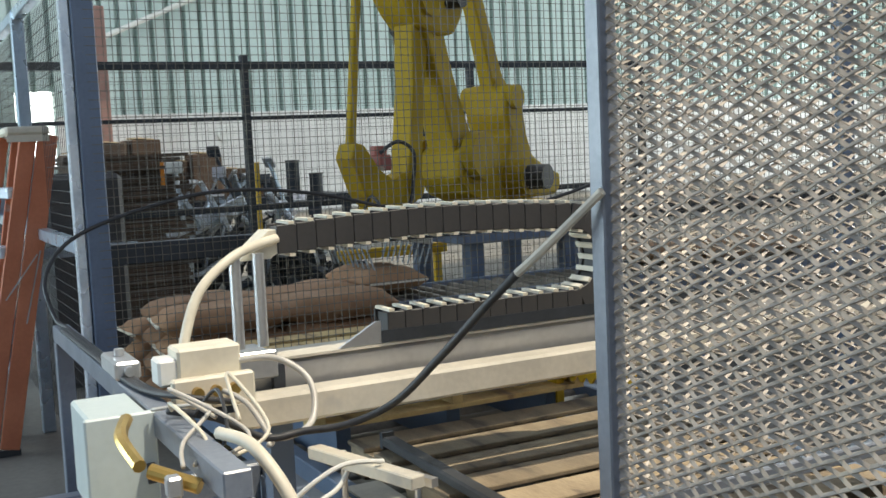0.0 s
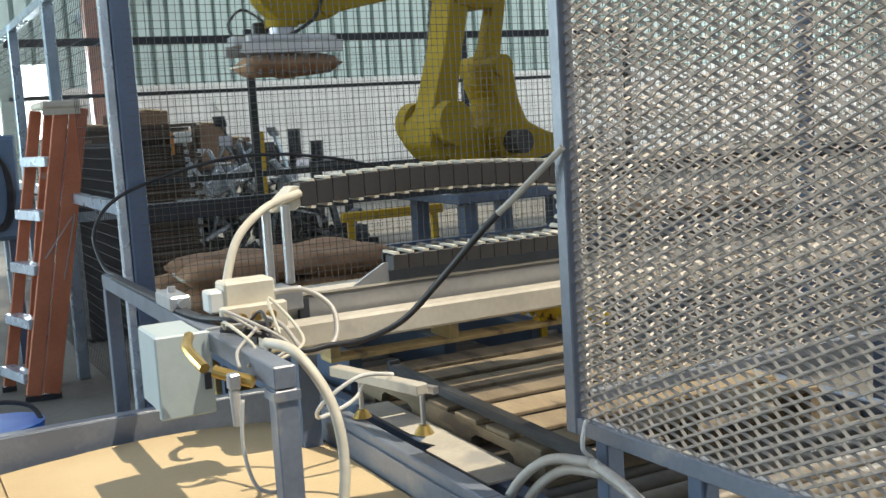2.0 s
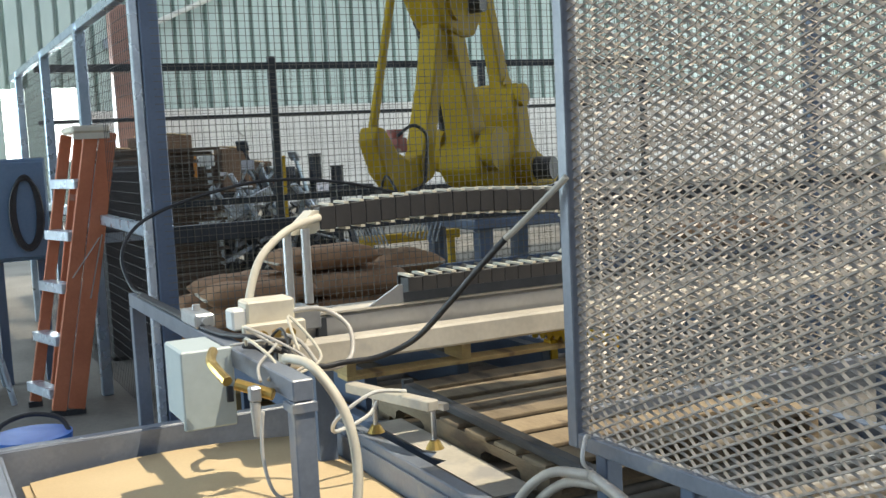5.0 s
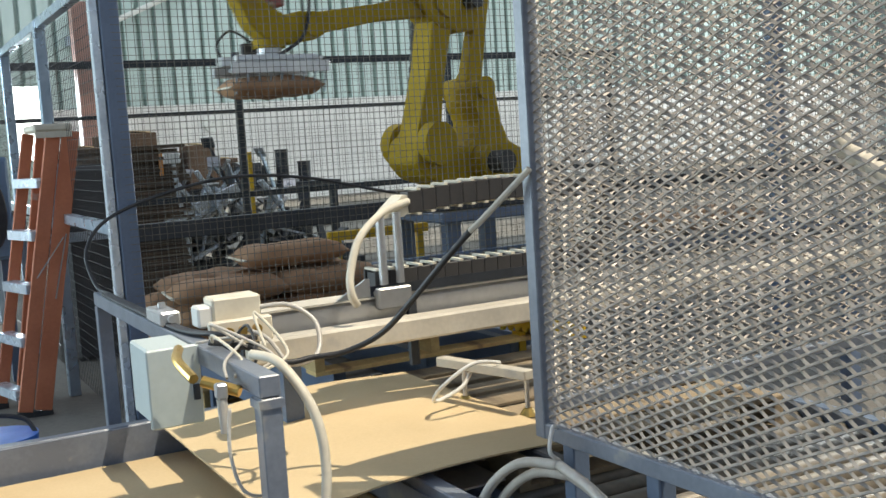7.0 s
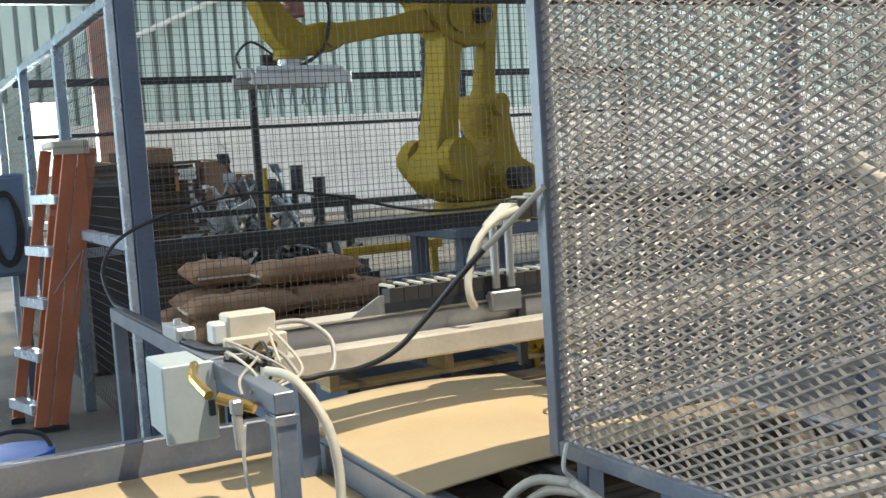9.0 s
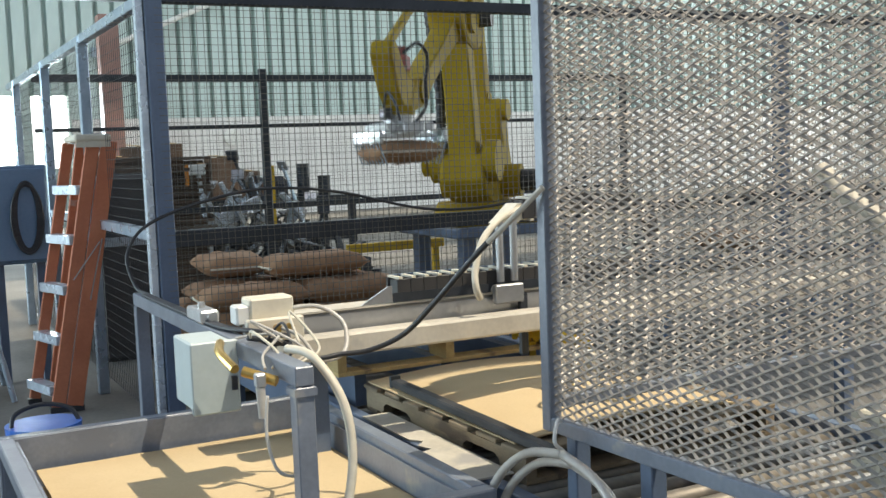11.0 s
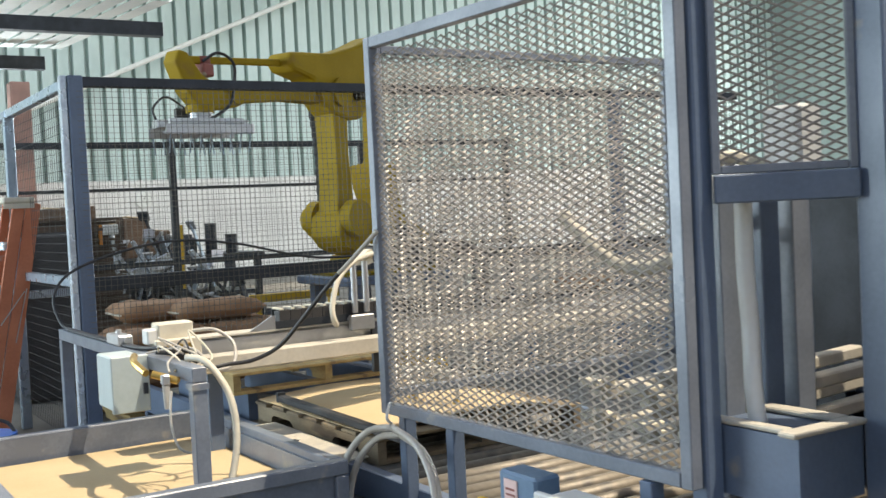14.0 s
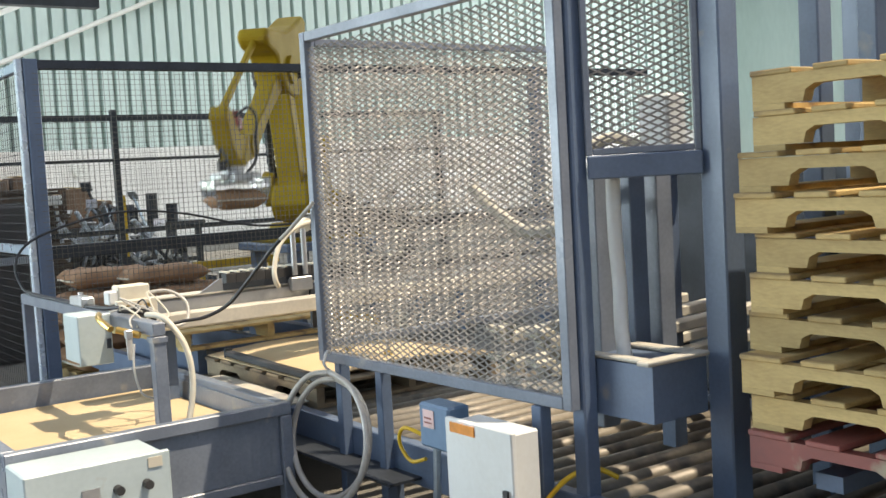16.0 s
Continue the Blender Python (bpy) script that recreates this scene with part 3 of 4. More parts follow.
# ---- electrical cabinet and coil ----
cab = thing("electrical_cabinet", "blue-grey electrical cabinet with a cable coil on its door", "cabinet")
part("body", slab(0.3, 0.66, 6.22, 6.5, 0.74, 1.34, bevel=0.01), SHEETBLUE, cab)
part("door", slab(0.31, 0.65, 6.2, 6.219, 0.76, 1.32, bevel=0.006), SHEETBLUE, cab)
part("stand", slab(0.34, 0.39, 6.3, 6.35, 0, 0.739), BLUEGREY, cab)
part("stand", slab(0.58, 0.63, 6.3, 6.35, 0, 0.739), BLUEGREY, cab)
coil = thing("cable_coil", "black rubber cable coil hung on the cabinet door", "cable")
for k in range(5):
    rx, rz, o = 0.062 + 0.007 * k, 0.2 + 0.009 * (k % 3), 0.006 * k
    ring = [(0.53 + rx * math.cos(a), 6.18 - o * 0.4, 1.03 + rz * math.sin(a) - 0.004 * k) for a in (2 * math.pi * i / 14 for i in range(15))]
    part("loop", tube(ring, 0.008, 6, 3), RUBBER, coil)

# ---- work table in the shop ----
tab = thing("work_table", "small dark topped work table on splayed steel legs", "table")
part("tabletop", slab(-0.75, 0.3, 5.75, 6.25, 0.63, 0.68, bevel=0.004), DARKSTEEL, tab)
for x, dx in ((-0.65, -0.06), (0.22, 0.12)):
    for y, dy in ((5.8, -0.08), (6.2, 0.08)):
        part("leg", rod(bmesh.new(), (x + dx, y + dy, 0), (x, y, 0.629), 0.016), GALV, tab)
pail = thing("waste_bin", "black plastic waste bin under the table", "bin")
part("body", rod(bmesh.new(), (-0.08, 6.1, 0), (-0.08, 6.1, 0.4), 0.13, 0.17, n=20), BLACK, pail)
part("lip", rod(bmesh.new(), (-0.08, 6.1, 0.401), (-0.08, 6.1, 0.42), 0.18, 0.18, n=20), BLACK, pail)
rnd = random.Random(11)
for k in range(9):
    x, y, r = rnd.uniform(-0.6, 0.2), rnd.uniform(5.85, 6.15), rnd.uniform(0.03, 0.06)
    h = rnd.uniform(0.06, 0.24)
    t_ = thing("tool_can", ("red", "white", "grey")[k % 3] + " can and tool clutter on the work table", "can", "clutter on the table")
    part("body", rod(bmesh.new(), (x, y, 0.681), (x, y, 0.681 + h), r, r * 0.9, n=14), (RED, WHITEBOX, ALU)[k % 3], t_)
    part("cap", rod(bmesh.new(), (x, y, 0.682 + h), (x, y, 0.71 + h), r * 0.6, r * 0.5, n=10), (BLACK, CREAM, RED)[k % 3], t_)
shelf = thing("storage_rack", "grey storage rack with machine parts near the wall", "rack")
for x in (-2.6, -0.6):
    for y in (9.0, 9.6):
        part("post", slab(x, x + 0.06, y, y + 0.06, 0, 2.4), BLUEGREY, shelf)
for z in (0.5, 1.2, 1.9):
    part("board", slab(-2.6, -0.54, 8.99, 9.67, z, z + 0.05), BLUEGREY, shelf)
for k in range(8):
    x, z = -2.5 + 0.25 * k, (0.551, 1.251, 1.951)[k % 3]
    c = thing("storage_box", "small dull box on the storage rack", "box", "boxes on the rack")
    h = rnd.uniform(0.15, 0.4)
    part("body", slab(x, x + 0.2, 9.1, 9.5, z, z + h, bevel=0.006), (CREAM, BROWN, SHEETBLUE)[k % 3], c)
    part("lid", slab(x - 0.005, x + 0.205, 9.095, 9.505, z + h + 0.001, z + h + 0.02), (WHITEBOX, CARD, ALU)[k % 3], c)

# ---- hoses and cables round the bin ----
def hose(name, label, pts, r, material, category="hose", **kw):
    h = thing(name, label, category)
    part("tube", tube(pts, r, **kw), material, h, smooth=True)
    return h


air = hose("air_hose", "black rubber air hose with a dusty upper length", [(1.15, 1.7, 1.08), (1.12, 1.76, 1.02), (1.08, 1.88, 0.91), (1.04, 2.0, 0.81), (0.97, 2.08, 0.76), (0.89, 2.12, 0.75), (0.81, 2.12, 0.75), (0.72, 2.14, 0.8), (0.64, 2.2, 0.815)], 0.008, RUBBER)
part("dusty_length", tube([(1.225, 1.545, 1.222), (1.17, 1.66, 1.115), (1.15, 1.7, 1.08)], 0.0082), DUSTY, air, "dusty pale upper length")
hose("flexible_conduit", "pale flexible conduit hanging beside the frame post", [(0.68, 1.98, 0.812), (0.715, 1.88, 0.8), (0.755, 1.79, 0.7), (0.765, 1.76, 0.57), (0.74, 1.745, 0.44), (0.69, 1.73, 0.32), (0.64, 1.72, 0.2)], 0.012, CREAM)
hose("air_tube", "white air tube looping from the valve block", [(0.84, 2.39, 0.86), (0.92, 2.35, 0.86), (0.975, 2.3, 0.81), (0.955, 2.24, 0.74), (0.89, 2.21, 0.72), (0.8, 2.2, 0.735)], 0.0075, TUBE)
hose("air_tube", "white air tube dropping from a valve port", [(0.79, 2.33, 0.81), (0.82, 2.26, 0.79), (0.84, 2.18, 0.73), (0.81, 2.1, 0.74)], 0.006, TUBE)
hose("air_tube", "thin white air tube hanging under the frame bar", [(0.58, 1.86, 0.72), (0.57, 1.85, 0.62), (0.59, 1.84, 0.53), (0.65, 1.86, 0.5), (0.7, 1.9, 0.52)], 0.0045, TUBE)
for k, o in enumerate((0, 0.014, 0.027)):
    hose("frame_cable", "black cable laid along the frame bar", [(0.8 - o, 2.3 + o, 0.79), (0.7, 2.3, 0.815), (0.66 - o * 0.6, 2.5, 0.808), (0.655 - o * 0.8, 3.0, 0.807), (0.65 - o * 0.8, 3.5, 0.808)] +
         ([(0.63, 3.64, 0.83), (0.62, 3.72, 0.95), (0.72, 3.8, 1.06), (0.95, 3.84, 1.14), (1.25, 3.84, 1.19), (1.6, 3.84, 1.16), (2.1, 3.84, 1.05), (2.6, 3.84, 1.07), (3.1, 3.84, 1.2)] if k == 0 else []), 0.007, RUBBER, "cable")
lub = thing("filter_regulator", "brass and clear pneumatic filter under the frame bar", "regulator")
part("elbow", tube([(0.56, 2.2, 0.81), (0.53, 2.1, 0.8), (0.54, 2.0, 0.77)], 0.013), BRASS, lub)
part("bowl", rod(bmesh.new(), (0.575, 1.9, 0.735), (0.575, 1.895, 0.655), 0.013, 0.01), TUBE, lub)
part("body", slab(0.562, 0.588, 1.885, 1.915, 0.736, 0.772, bevel=0.004), ALU, lub)
part("fitting", rod(bmesh.new(), (0.55, 1.96, 0.77), (0.62, 1.9, 0.745), 0.014), BRASS, lub)
for k in range(5):
    a = rnd.uniform(0.55, 0.75)
    hose("air_tube", "tangled pale air tube beside the valves", [(0.62 + 0.03 * k, 2.25 - 0.05 * k, 0.81), (a, 2.12, 0.83 + 0.015 * k), (0.62 + 0.04 * k, 2.0, 0.8), (0.6 + 0.02 * k, 1.93, 0.775)], 0.004, (TUBE, CREAM, BLACK)[k % 3])

# ---- control cabinet before the bin ----
cc = thing("control_cabinet", "pale grey steel control cabinet with black selector switches", "cabinet")
part("body", slab(0.03, 0.5, 1.4, 1.655, 0.03, 0.4, bevel=0.006), PALEGREY, cc)
part("door", slab(0.02, 0.51, 1.378, 1.399, 0.02, 0.41, bevel=0.005), PALEGREY, cc)
part("base", slab(0.06, 0.47, 1.42, 1.62, 0, 0.029), DARKSTEEL, cc)
for x in (0.32, 0.42):
    part("switch", rod(bmesh.new(), (x, 1.377, 0.31), (x, 1.345, 0.31), 0.016), BLACK, cc)
part("switch_plate", slab(0.2, 0.26, 1.372, 1.377, 0.29, 0.33), ALU, cc)
part("sticker", slab(0.43, 0.48, 1.374, 1.377, 0.36, 0.395), CREAM, cc)

# ---- boxes and hoses under the guard panel ----
wb = thing("control_box", "white control box with an orange label under the guard", "control box")
part("body", slab(1.06, 1.16, 0.17, 0.45, 0.2, 0.56, bevel=0.006), WHITEBOX, wb)
part("door", slab(1.04, 1.059, 0.15, 0.47, 0.19, 0.57, bevel=0.004), WHITEBOX, wb)
part("label", slab(1.036, 1.039, 0.32, 0.44, 0.53, 0.56), ORANGELAB, wb)
part("latch", slab(1.03, 1.039, 0.17, 0.19, 0.36, 0.4), BLACK, wb)
part("strut", slab(1.161, 1.25, 0.33, 0.39, 0.24, 0.5), BLUEGREY, wb)
jb = thing("junction_box", "grey junction box with a pale warning label", "junction box")
part("body", slab(1.16, 1.25, 0.620, 0.790, 0.4, 0.55, bevel=0.008), SHEETBLUE, jb)
part("label", slab(1.156, 1.159, 0.700, 0.760, 0.47, 0.53), PINK, jb)
part("lettering", slab(1.154, 1.1555, 0.710, 0.750, 0.5, 0.506), RED, jb)
part("lettering", slab(1.154, 1.1555, 0.710, 0.750, 0.485, 0.49), RED, jb)
part("conduit", tube([(1.2, 0.75, 0.4), (1.2, 0.76, 0.25), (1.21, 0.8, 0.1), (1.25, 0.82, 0.0)], 0.014), GALV, jb)
hoses = thing("coiled_hose", "pale grey hose coiled below the guard corner", "hose")
for k in range(2):
    pts = [(1.16 - 0.03 * k + 0.05 * math.sin(a), 1.42 + (0.29 + 0.03 * k) * math.cos(a), 0.32 + (0.22 + 0.03 * k) * math.sin(a)) for a in (math.pi / 2 + 2 * math.pi * i / 12 for i in range(13))]
    part("loop", tube(pts, 0.012, 8, 5), TUBE, hoses, smooth=True)
part("tie", tube([(1.23, 1.5, 0.63), (1.2, 1.47, 0.64), (1.17, 1.44, 0.6), (1.2, 1.45, 0.57)], 0.005), WHITEBOX, hoses)
hose("yellow_cable", "yellow cable looped under the junction box", [(1.2, 0.82, 0.42), (1.17, 0.9, 0.44), (1.18, 0.95, 0.38), (1.19, 0.9, 0.32), (1.2, 0.82, 0.34)], 0.007, SAFETY, "cable")
hose("yellow_cable", "yellow cable sagging over the conveyor rail", [(1.42, 0.12, 0.37), (1.36, 0.17, 0.4), (1.28, 0.22, 0.36), (1.22, 0.3, 0.22), (1.2, 0.36, 0.02)], 0.008, SAFETY, "cable")
rails = thing("yellow_bracket", "yellow scalloped steel bracket beside the pallets", "bracket")
out = [(0, 0.0)] + [(0.02 + 0.04 * k + d, 0.0 if d in (0, 0.03) else 0.018) for k in range(10) for d in (0, 0.01, 0.02, 0.03)] + [(0.44, 0), (0.44, 0.06), (0, 0.06)]
b = prism(out, 0, 0.012)
bmesh.ops.transform(b, matrix=pose(2.22, 3.36, 0.47, 0, 0, -72), verts=b.verts)
part("plate", b, SAFETY, rails)
part("foot", slab(2.24, 2.27, 3.24, 3.3, ROLLZ, 0.47), SAFETY, rails)

fork = thing("stack_fork", "blue-grey dispenser fork arms holding up the pallet stack", "fork")
for y in (-1.35, -0.55):
    part("arm", slab(1.56, 2.45, y, y + 0.08, 0.43, 0.474), BLUEGREY, fork)
    part("post", slab(2.451, 2.52, y, y + 0.08, ROLLZ, 0.474), BLUEGREY, fork)

# ---- inside the dispenser ----
hose("spiral_hose", "dusty spiral air hose sagging behind the guard mesh", [(1.6, 1.0, 1.25), (1.6, 0.9, 1.18), (1.6, 0.75, 1.1), (1.6, 0.6, 1.09), (1.6, 0.45, 1.14), (1.52, 0.28, 1.22), (1.5, 0.22, 1.28)], 0.02, DUSTY, ribs=0.3, steps=10)
hose("white_conduit", "white ribbed conduit strapped to the dispenser column", [(1.47, 0.14, 1.27), (1.47, 0.14, 1.1), (1.48, 0.14, 0.95), (1.46, 0.12, 0.82), (1.45, 0.1, 0.73)], 0.022, WHITEBOX)
lift = thing("lift_box", "white motor box behind the dispenser mesh", "motor")
part("body", slab(1.96, 2.06, 0.36, 0.5, 1.34, 1.54, bevel=0.01), WHITEBOX, lift)
part("bracket", slab(1.94, 2.08, 0.33, 0.53, 1.3, 1.339), BLUEGREY, lift)
part("column", slab(1.98, 2.04, 0.4, 0.46, ROLLZ, 1.299), BLUEGREY, lift)
part("gland", tube([(1.96, 0.5, 1.36), (1.9, 0.56, 1.4), (1.82, 0.62, 1.36), (1.78, 0.64, 1.3)], 0.02), CREAM, lift)
for k in range(6):
    d = thing("drive_bar", "dusty lift arm inside the dispenser", "machine arm", "lift arms")
    y, z = 0.35 + 0.2 * (k % 3), 0.62 + 0.1 * (k // 3)
    part("arm", bar((1.5, y, z), (2.5, y + 0.05, z + 0.03), 0.05, 0.04, 0.006), DUSTY, d)
    part("pad", slab(1.46, 1.54, y - 0.04, y + 0.04, z + 0.025, z + 0.05, bevel=0.005), CREAM, d)
    part("post", slab(2.46, 2.5, y + 0.03, y + 0.07, ROLLZ, z), BLUEGREY, d)
backbox = mesh_panel("guard_panel", "grey framed expanded metal guard above the dispenser opening", (1.36, 0.12), (1.6, -0.08), 1.335, 3.1, 0.02)
mesh_panel("guard_panel", "grey framed expanded metal guard behind the pallet stack", (2.66, -0.25), (2.66, -1.7), 1.3, 3.1)
# Added dark plate: gives the darkness behind the guides and the lower mesh.
guide_backing = thing("dispenser_backing", "dark plate added to darken the view through the dispenser", "cover")
part("plate", slab(2.78, 2.8, -0.25, 1.57, 0.1, 1.28), DARKSTEEL, guide_backing)
part("rib", slab(2.801, 2.84, 0.85, 0.9, 0.0, 1.28), BLUEGREY, guide_backing)
# Added black plate: stands in for the shade inside the pallet notches.
stack_backing = thing("dark_backing", "black plate added to darken the notches of the pallet stack", "cover")
part("plate", slab(2.6, 2.62, -1.75, -0.28, 0.3, 1.54), BLACK, stack_backing)
part("foot", slab(2.58, 2.64, -1.7, -1.62, 0, 0.299), BLUEGREY, stack_backing)
part("foot", slab(2.58, 2.64, -0.42, -0.34, 0, 0.299), BLUEGREY, stack_backing)

# ---- inside the robot cell ----
def sack_mesh(seed, sx=0.62, sy=0.4, sz=0.13):
    bm = bmesh.new()
    bmesh.ops.create_grid(bm, x_segments=12, y_segments=8, size=0.5)
    top = list(bm.verts)
    ext = bmesh.ops.extrude_face_region(bm, geom=list(bm.faces))["geom"]
    up = [v for v in ext if isinstance(v, bmesh.types.BMVert)]
    for v in bm.verts:
        s = 1 if v in up else -1
        x, y = v.co.x * 2, v.co.y * 2
        puff = (max(0.0, 1 - abs(x) ** 4) * max(0.0, 1 - abs(y) ** 4)) ** 0.5
        w = 0.02 * noise.noise((x * 2.3, y * 2.3, seed * 3.1 + s))
        v.co = Vector((x * sx / 2 * (1 - 0.06 * y * y), y * sy / 2 * (1 - 0.08 * x * x), sz / 2 + s * (0.006 + (sz / 2 - 0.006) * puff) + w * puff))
    bmesh.ops.recalc_face_normals(bm, faces=bm.faces)
    return bm


def sack(label, m, seed, grp="filled sacks"):
    s = thing("sack", label, "sack", grp, at=m)
    part("body", sack_mesh(seed), SACK, s, smooth=True)
    part("seam", slab(-0.315, -0.3, -0.17, 0.17, 0.06, 0.07), CREAM, s)
    return s


pallet("tan wooden pallet loaded with brown sacks in the cell", WOOD, pose(1.3, 4.75, 0.001))
rnd = random.Random(21)
for lay in range(4):
    for i in range(2):
        for j in range(2 if lay == 3 else 3):
            sack("plump brown paper sack stacked on a pallet", pose(1.55 + 0.53 * i + rnd.uniform(-0.02, 0.02), 5.0 + 0.36 * j, 0.125 + lay * 0.126, 0, 0, rnd.uniform(-6, 6) + 180 * (j % 2)), lay * 10 + i * 3 + j)
pallet("empty tan pallet on the cell floor", WOOD, pose(2.5, 7.2, 0.001))
infeed = thing("infeed_conveyor", "blue-grey roller infeed conveyor in front of the robot", "conveyor")
for y in (4.96, 5.56):
    part("side_rail", slab(2.2, 6.5, y, y + 0.05, 0.42, 0.54), BLUEGREY, infeed)
    for x in (2.45, 3.2, 4.4, 5.8):
        part("leg", slab(x, x + 0.06, y + 0.002, y + 0.048, 0, 0.419), SHEETBLUE, infeed)
for k in range(40):
    part("roller", rod(bmesh.new(), (2.26 + 0.1 * k, 5.011, 0.51), (2.26 + 0.1 * k, 5.559, 0.51), 0.025, n=10), ROLLER, infeed)
part("end_plate", slab(2.18, 2.198, 4.96, 5.61, 0.41, 0.55), SAFETY, infeed, "yellow end plate")

# ---- clutter behind the cell ----
rnd = random.Random(31)
stack = thing("board_stack", "tall stack of dark brown boards and flattened cartons", "board stack")
for k in range(37):
    part("board", slab(1.55 + rnd.uniform(-0.05, 0.05), 2.5 + rnd.uniform(-0.06, 0.06), 9.2 + rnd.uniform(-0.04, 0.04), 10.2, 0.12 + k * 0.034, 0.12 + k * 0.034 + 0.028), BROWN, stack)
part("skid", slab(1.6, 2.4, 9.25, 10.1, 0, 0.119), BROWN, stack)
for k in range(7):
    c = thing("carton", "crushed brown carton lying on the scrap pile", "carton", "cartons on the pile")
    x, y = 1.85 + 0.3 * k, 10.7 + rnd.uniform(-0.2, 0.3)
    h = (0.5, 0.6, 0.62, 0.4, 0.46, 0.3, 0.2)[k]
    z = 0.901
    m = pose(x, y, z, 0, 0, rnd.uniform(-30, 30))
    part("body", slab(-0.15, 0.15, -0.14, 0.14, 0, h, bevel=0.01, m=m), BROWN, c)
    part("flap", slab(-0.15, 0.02, -0.14, 0.14, h + 0.001, h + 0.012, m=m @ pose(0, 0, 0, 0, 6, 0)), CARD, c)
pile = thing("scrap_table", "dark steel bench under a pile of scrap parts", "bench")
part("top", slab(1.7, 4.5, 10.3, 11.3, 0.84, 0.9), DARKSTEEL, pile)
for x in (1.75, 3.1, 4.4):
    for y in (10.35, 11.2):
        part("leg", slab(x, x + 0.07, y, y + 0.07, 0, 0.839), DARKSTEEL, pile)
part("shelf", slab(1.75, 4.4, 10.4, 11.2, 0.4, 0.45), DARKSTEEL, pile)
for k in range(46):
    x, y = rnd.uniform(2.3, 4.0), rnd.uniform(9.3, 10.0)
    L, tilt, yaw = rnd.uniform(0.3, 0.8), rnd.uniform(15, 80), rnd.uniform(0, 360)
    hz = max(0.0, 0.95 - abs(x - 2.9) * 0.6) * rnd.uniform(0.3, 1)
    d = Vector((math.cos(radians(yaw)) * math.cos(radians(tilt)), math.sin(radians(yaw)) * math.cos(radians(tilt)) * 0.4, math.sin(radians(tilt)))) * L
    c = thing("scrap_bar", "shiny bent metal machine part in the scrap heap", "metal scrap", "scrap heap")
    a = Vector((x, y, hz))
    part("bar", bar(a, a + d, rnd.uniform(0.02, 0.08), rnd.uniform(0.015, 0.04), 0.003), (BRIGHT, DARKSTEEL, GALV, DARKSTEEL)[k % 4], c)
    part("flange", slab(-0.06, 0.06, -0.05, 0.05, -0.01, 0.01, m=Matrix.Translation(a + d) @ pose(0, 0, 0, tilt, 0, yaw)), (ALU, DARKSTEEL)[k % 2], c)
heap = bmesh.new()
for k in range(140):
    x = rnd.uniform(2.1, 4.2)
    m = pose(x, rnd.uniform(9.35, 10.1), rnd.uniform(0, max(0.1, 0.75 - abs(x - 2.9) * 0.45)), rnd.uniform(0, 180), rnd.uniform(0, 180), rnd.uniform(0, 180))
    box(heap, -rnd.uniform(0.04, 0.16), rnd.uniform(0.04, 0.16), -0.05, 0.05, -0.03, 0.03, 0, m)
tagged(link("scrap_heap", heap, DARKSTEEL), "dark heap of tangled metal offcuts", "scrap", kind="stuff")
for k, (x, h) in enumerate(((3.66, 0.18), (3.91, 0.34), (4.16, 0.2))):
    c = thing("drum", "small dark drum standing on the scrap bench", "drum", "drums on the bench")
    part("body", rod(bmesh.new(), (x, 10.5, 0.901), (x, 10.5, 0.901 + h), 0.07, n=18), DARKSTEEL, c)
    part("lid", rod(bmesh.new(), (x, 10.5, 0.902 + h), (x, 10.5, 0.92 + h), 0.075, n=18), BLACK, c)
jig = thing("machine_jig", "bright steel jig of rails and struts by the scrap heap", "machine part")
for a, b, w in (((2.3, 9.25, 0.66), (3.0, 9.25, 0.94), 0.09), ((2.36, 9.3, 0.6), (3.04, 9.32, 0.86), 0.04)):
    part("rail", bar(a, b, 0.05, w, 0.006), BRIGHT, jig)
for a, b, w in (((2.42, 9.2, 1.02), (2.62, 9.2, 0.72), 0.06), ((2.6, 9.2, 1.12), (2.84, 9.2, 0.68), 0.06), ((2.4, 9.22, 1.2), (2.44, 9.22, 0.8), 0.06), ((3.2, 9.2, 0.99), (3.4, 9.2, 0.74), 0.11)):
    part("strut", bar(a, b, w, 0.04, 0.005), BRIGHT, jig)
part("stand", bar((3.06, 9.2, 0.0), (3.05, 9.2, 0.9), 0.05, 0.05, 0.004), BRIGHT, jig)
part("stand", bar((2.5, 9.3, 0.0), (2.5, 9.3, 0.72), 0.05, 0.05, 0.004), BRIGHT, jig)
part("head", slab(2.3, 2.46, 9.16, 9.3, 1.2, 1.3, bevel=0.01), WHITEBOX, jig)
part("marker", slab(2.27, 2.3, 9.17, 9.2, 1.1, 1.3), ORANGELAB, jig)
part("mast", bar((3.1, 9.15, 0.6), (3.1, 9.15, 1.26), 0.035, 0.035), SAFETY, jig, "yellow mast")
part("mast_foot", slab(3.07, 3.13, 9.12, 9.18, 0.0, 0.599), DARKSTEEL, jig)
ybeam = thing("barrier_rail", "yellow steel barrier rail on low posts in the cell", "barrier")
part("rail", slab(2.95, 3.8, 6.98, 7.03, 0.56, 0.63, bevel=0.006), SAFETY, ybeam)
for x in (3.0, 3.7):
    part("post", slab(x, x + 0.05, 6.985, 7.025, 0, 0.559), SAFETY, ybeam)
dark = thing("tarped_crate", "dark covered crate standing outside the side fence", "crate")
part("body", slab(1.0, 1.45, 6.6, 7.4, 0.0, 1.25, bevel=0.03), BLACK, dark)
part("strap", slab(0.995, 1.455, 6.95, 7.02, 0.02, 1.256), DARKSTEEL, dark)
part("rail", slab(0.9, 1.5, 6.55, 6.59, 0.78, 0.84), GALV, dark)
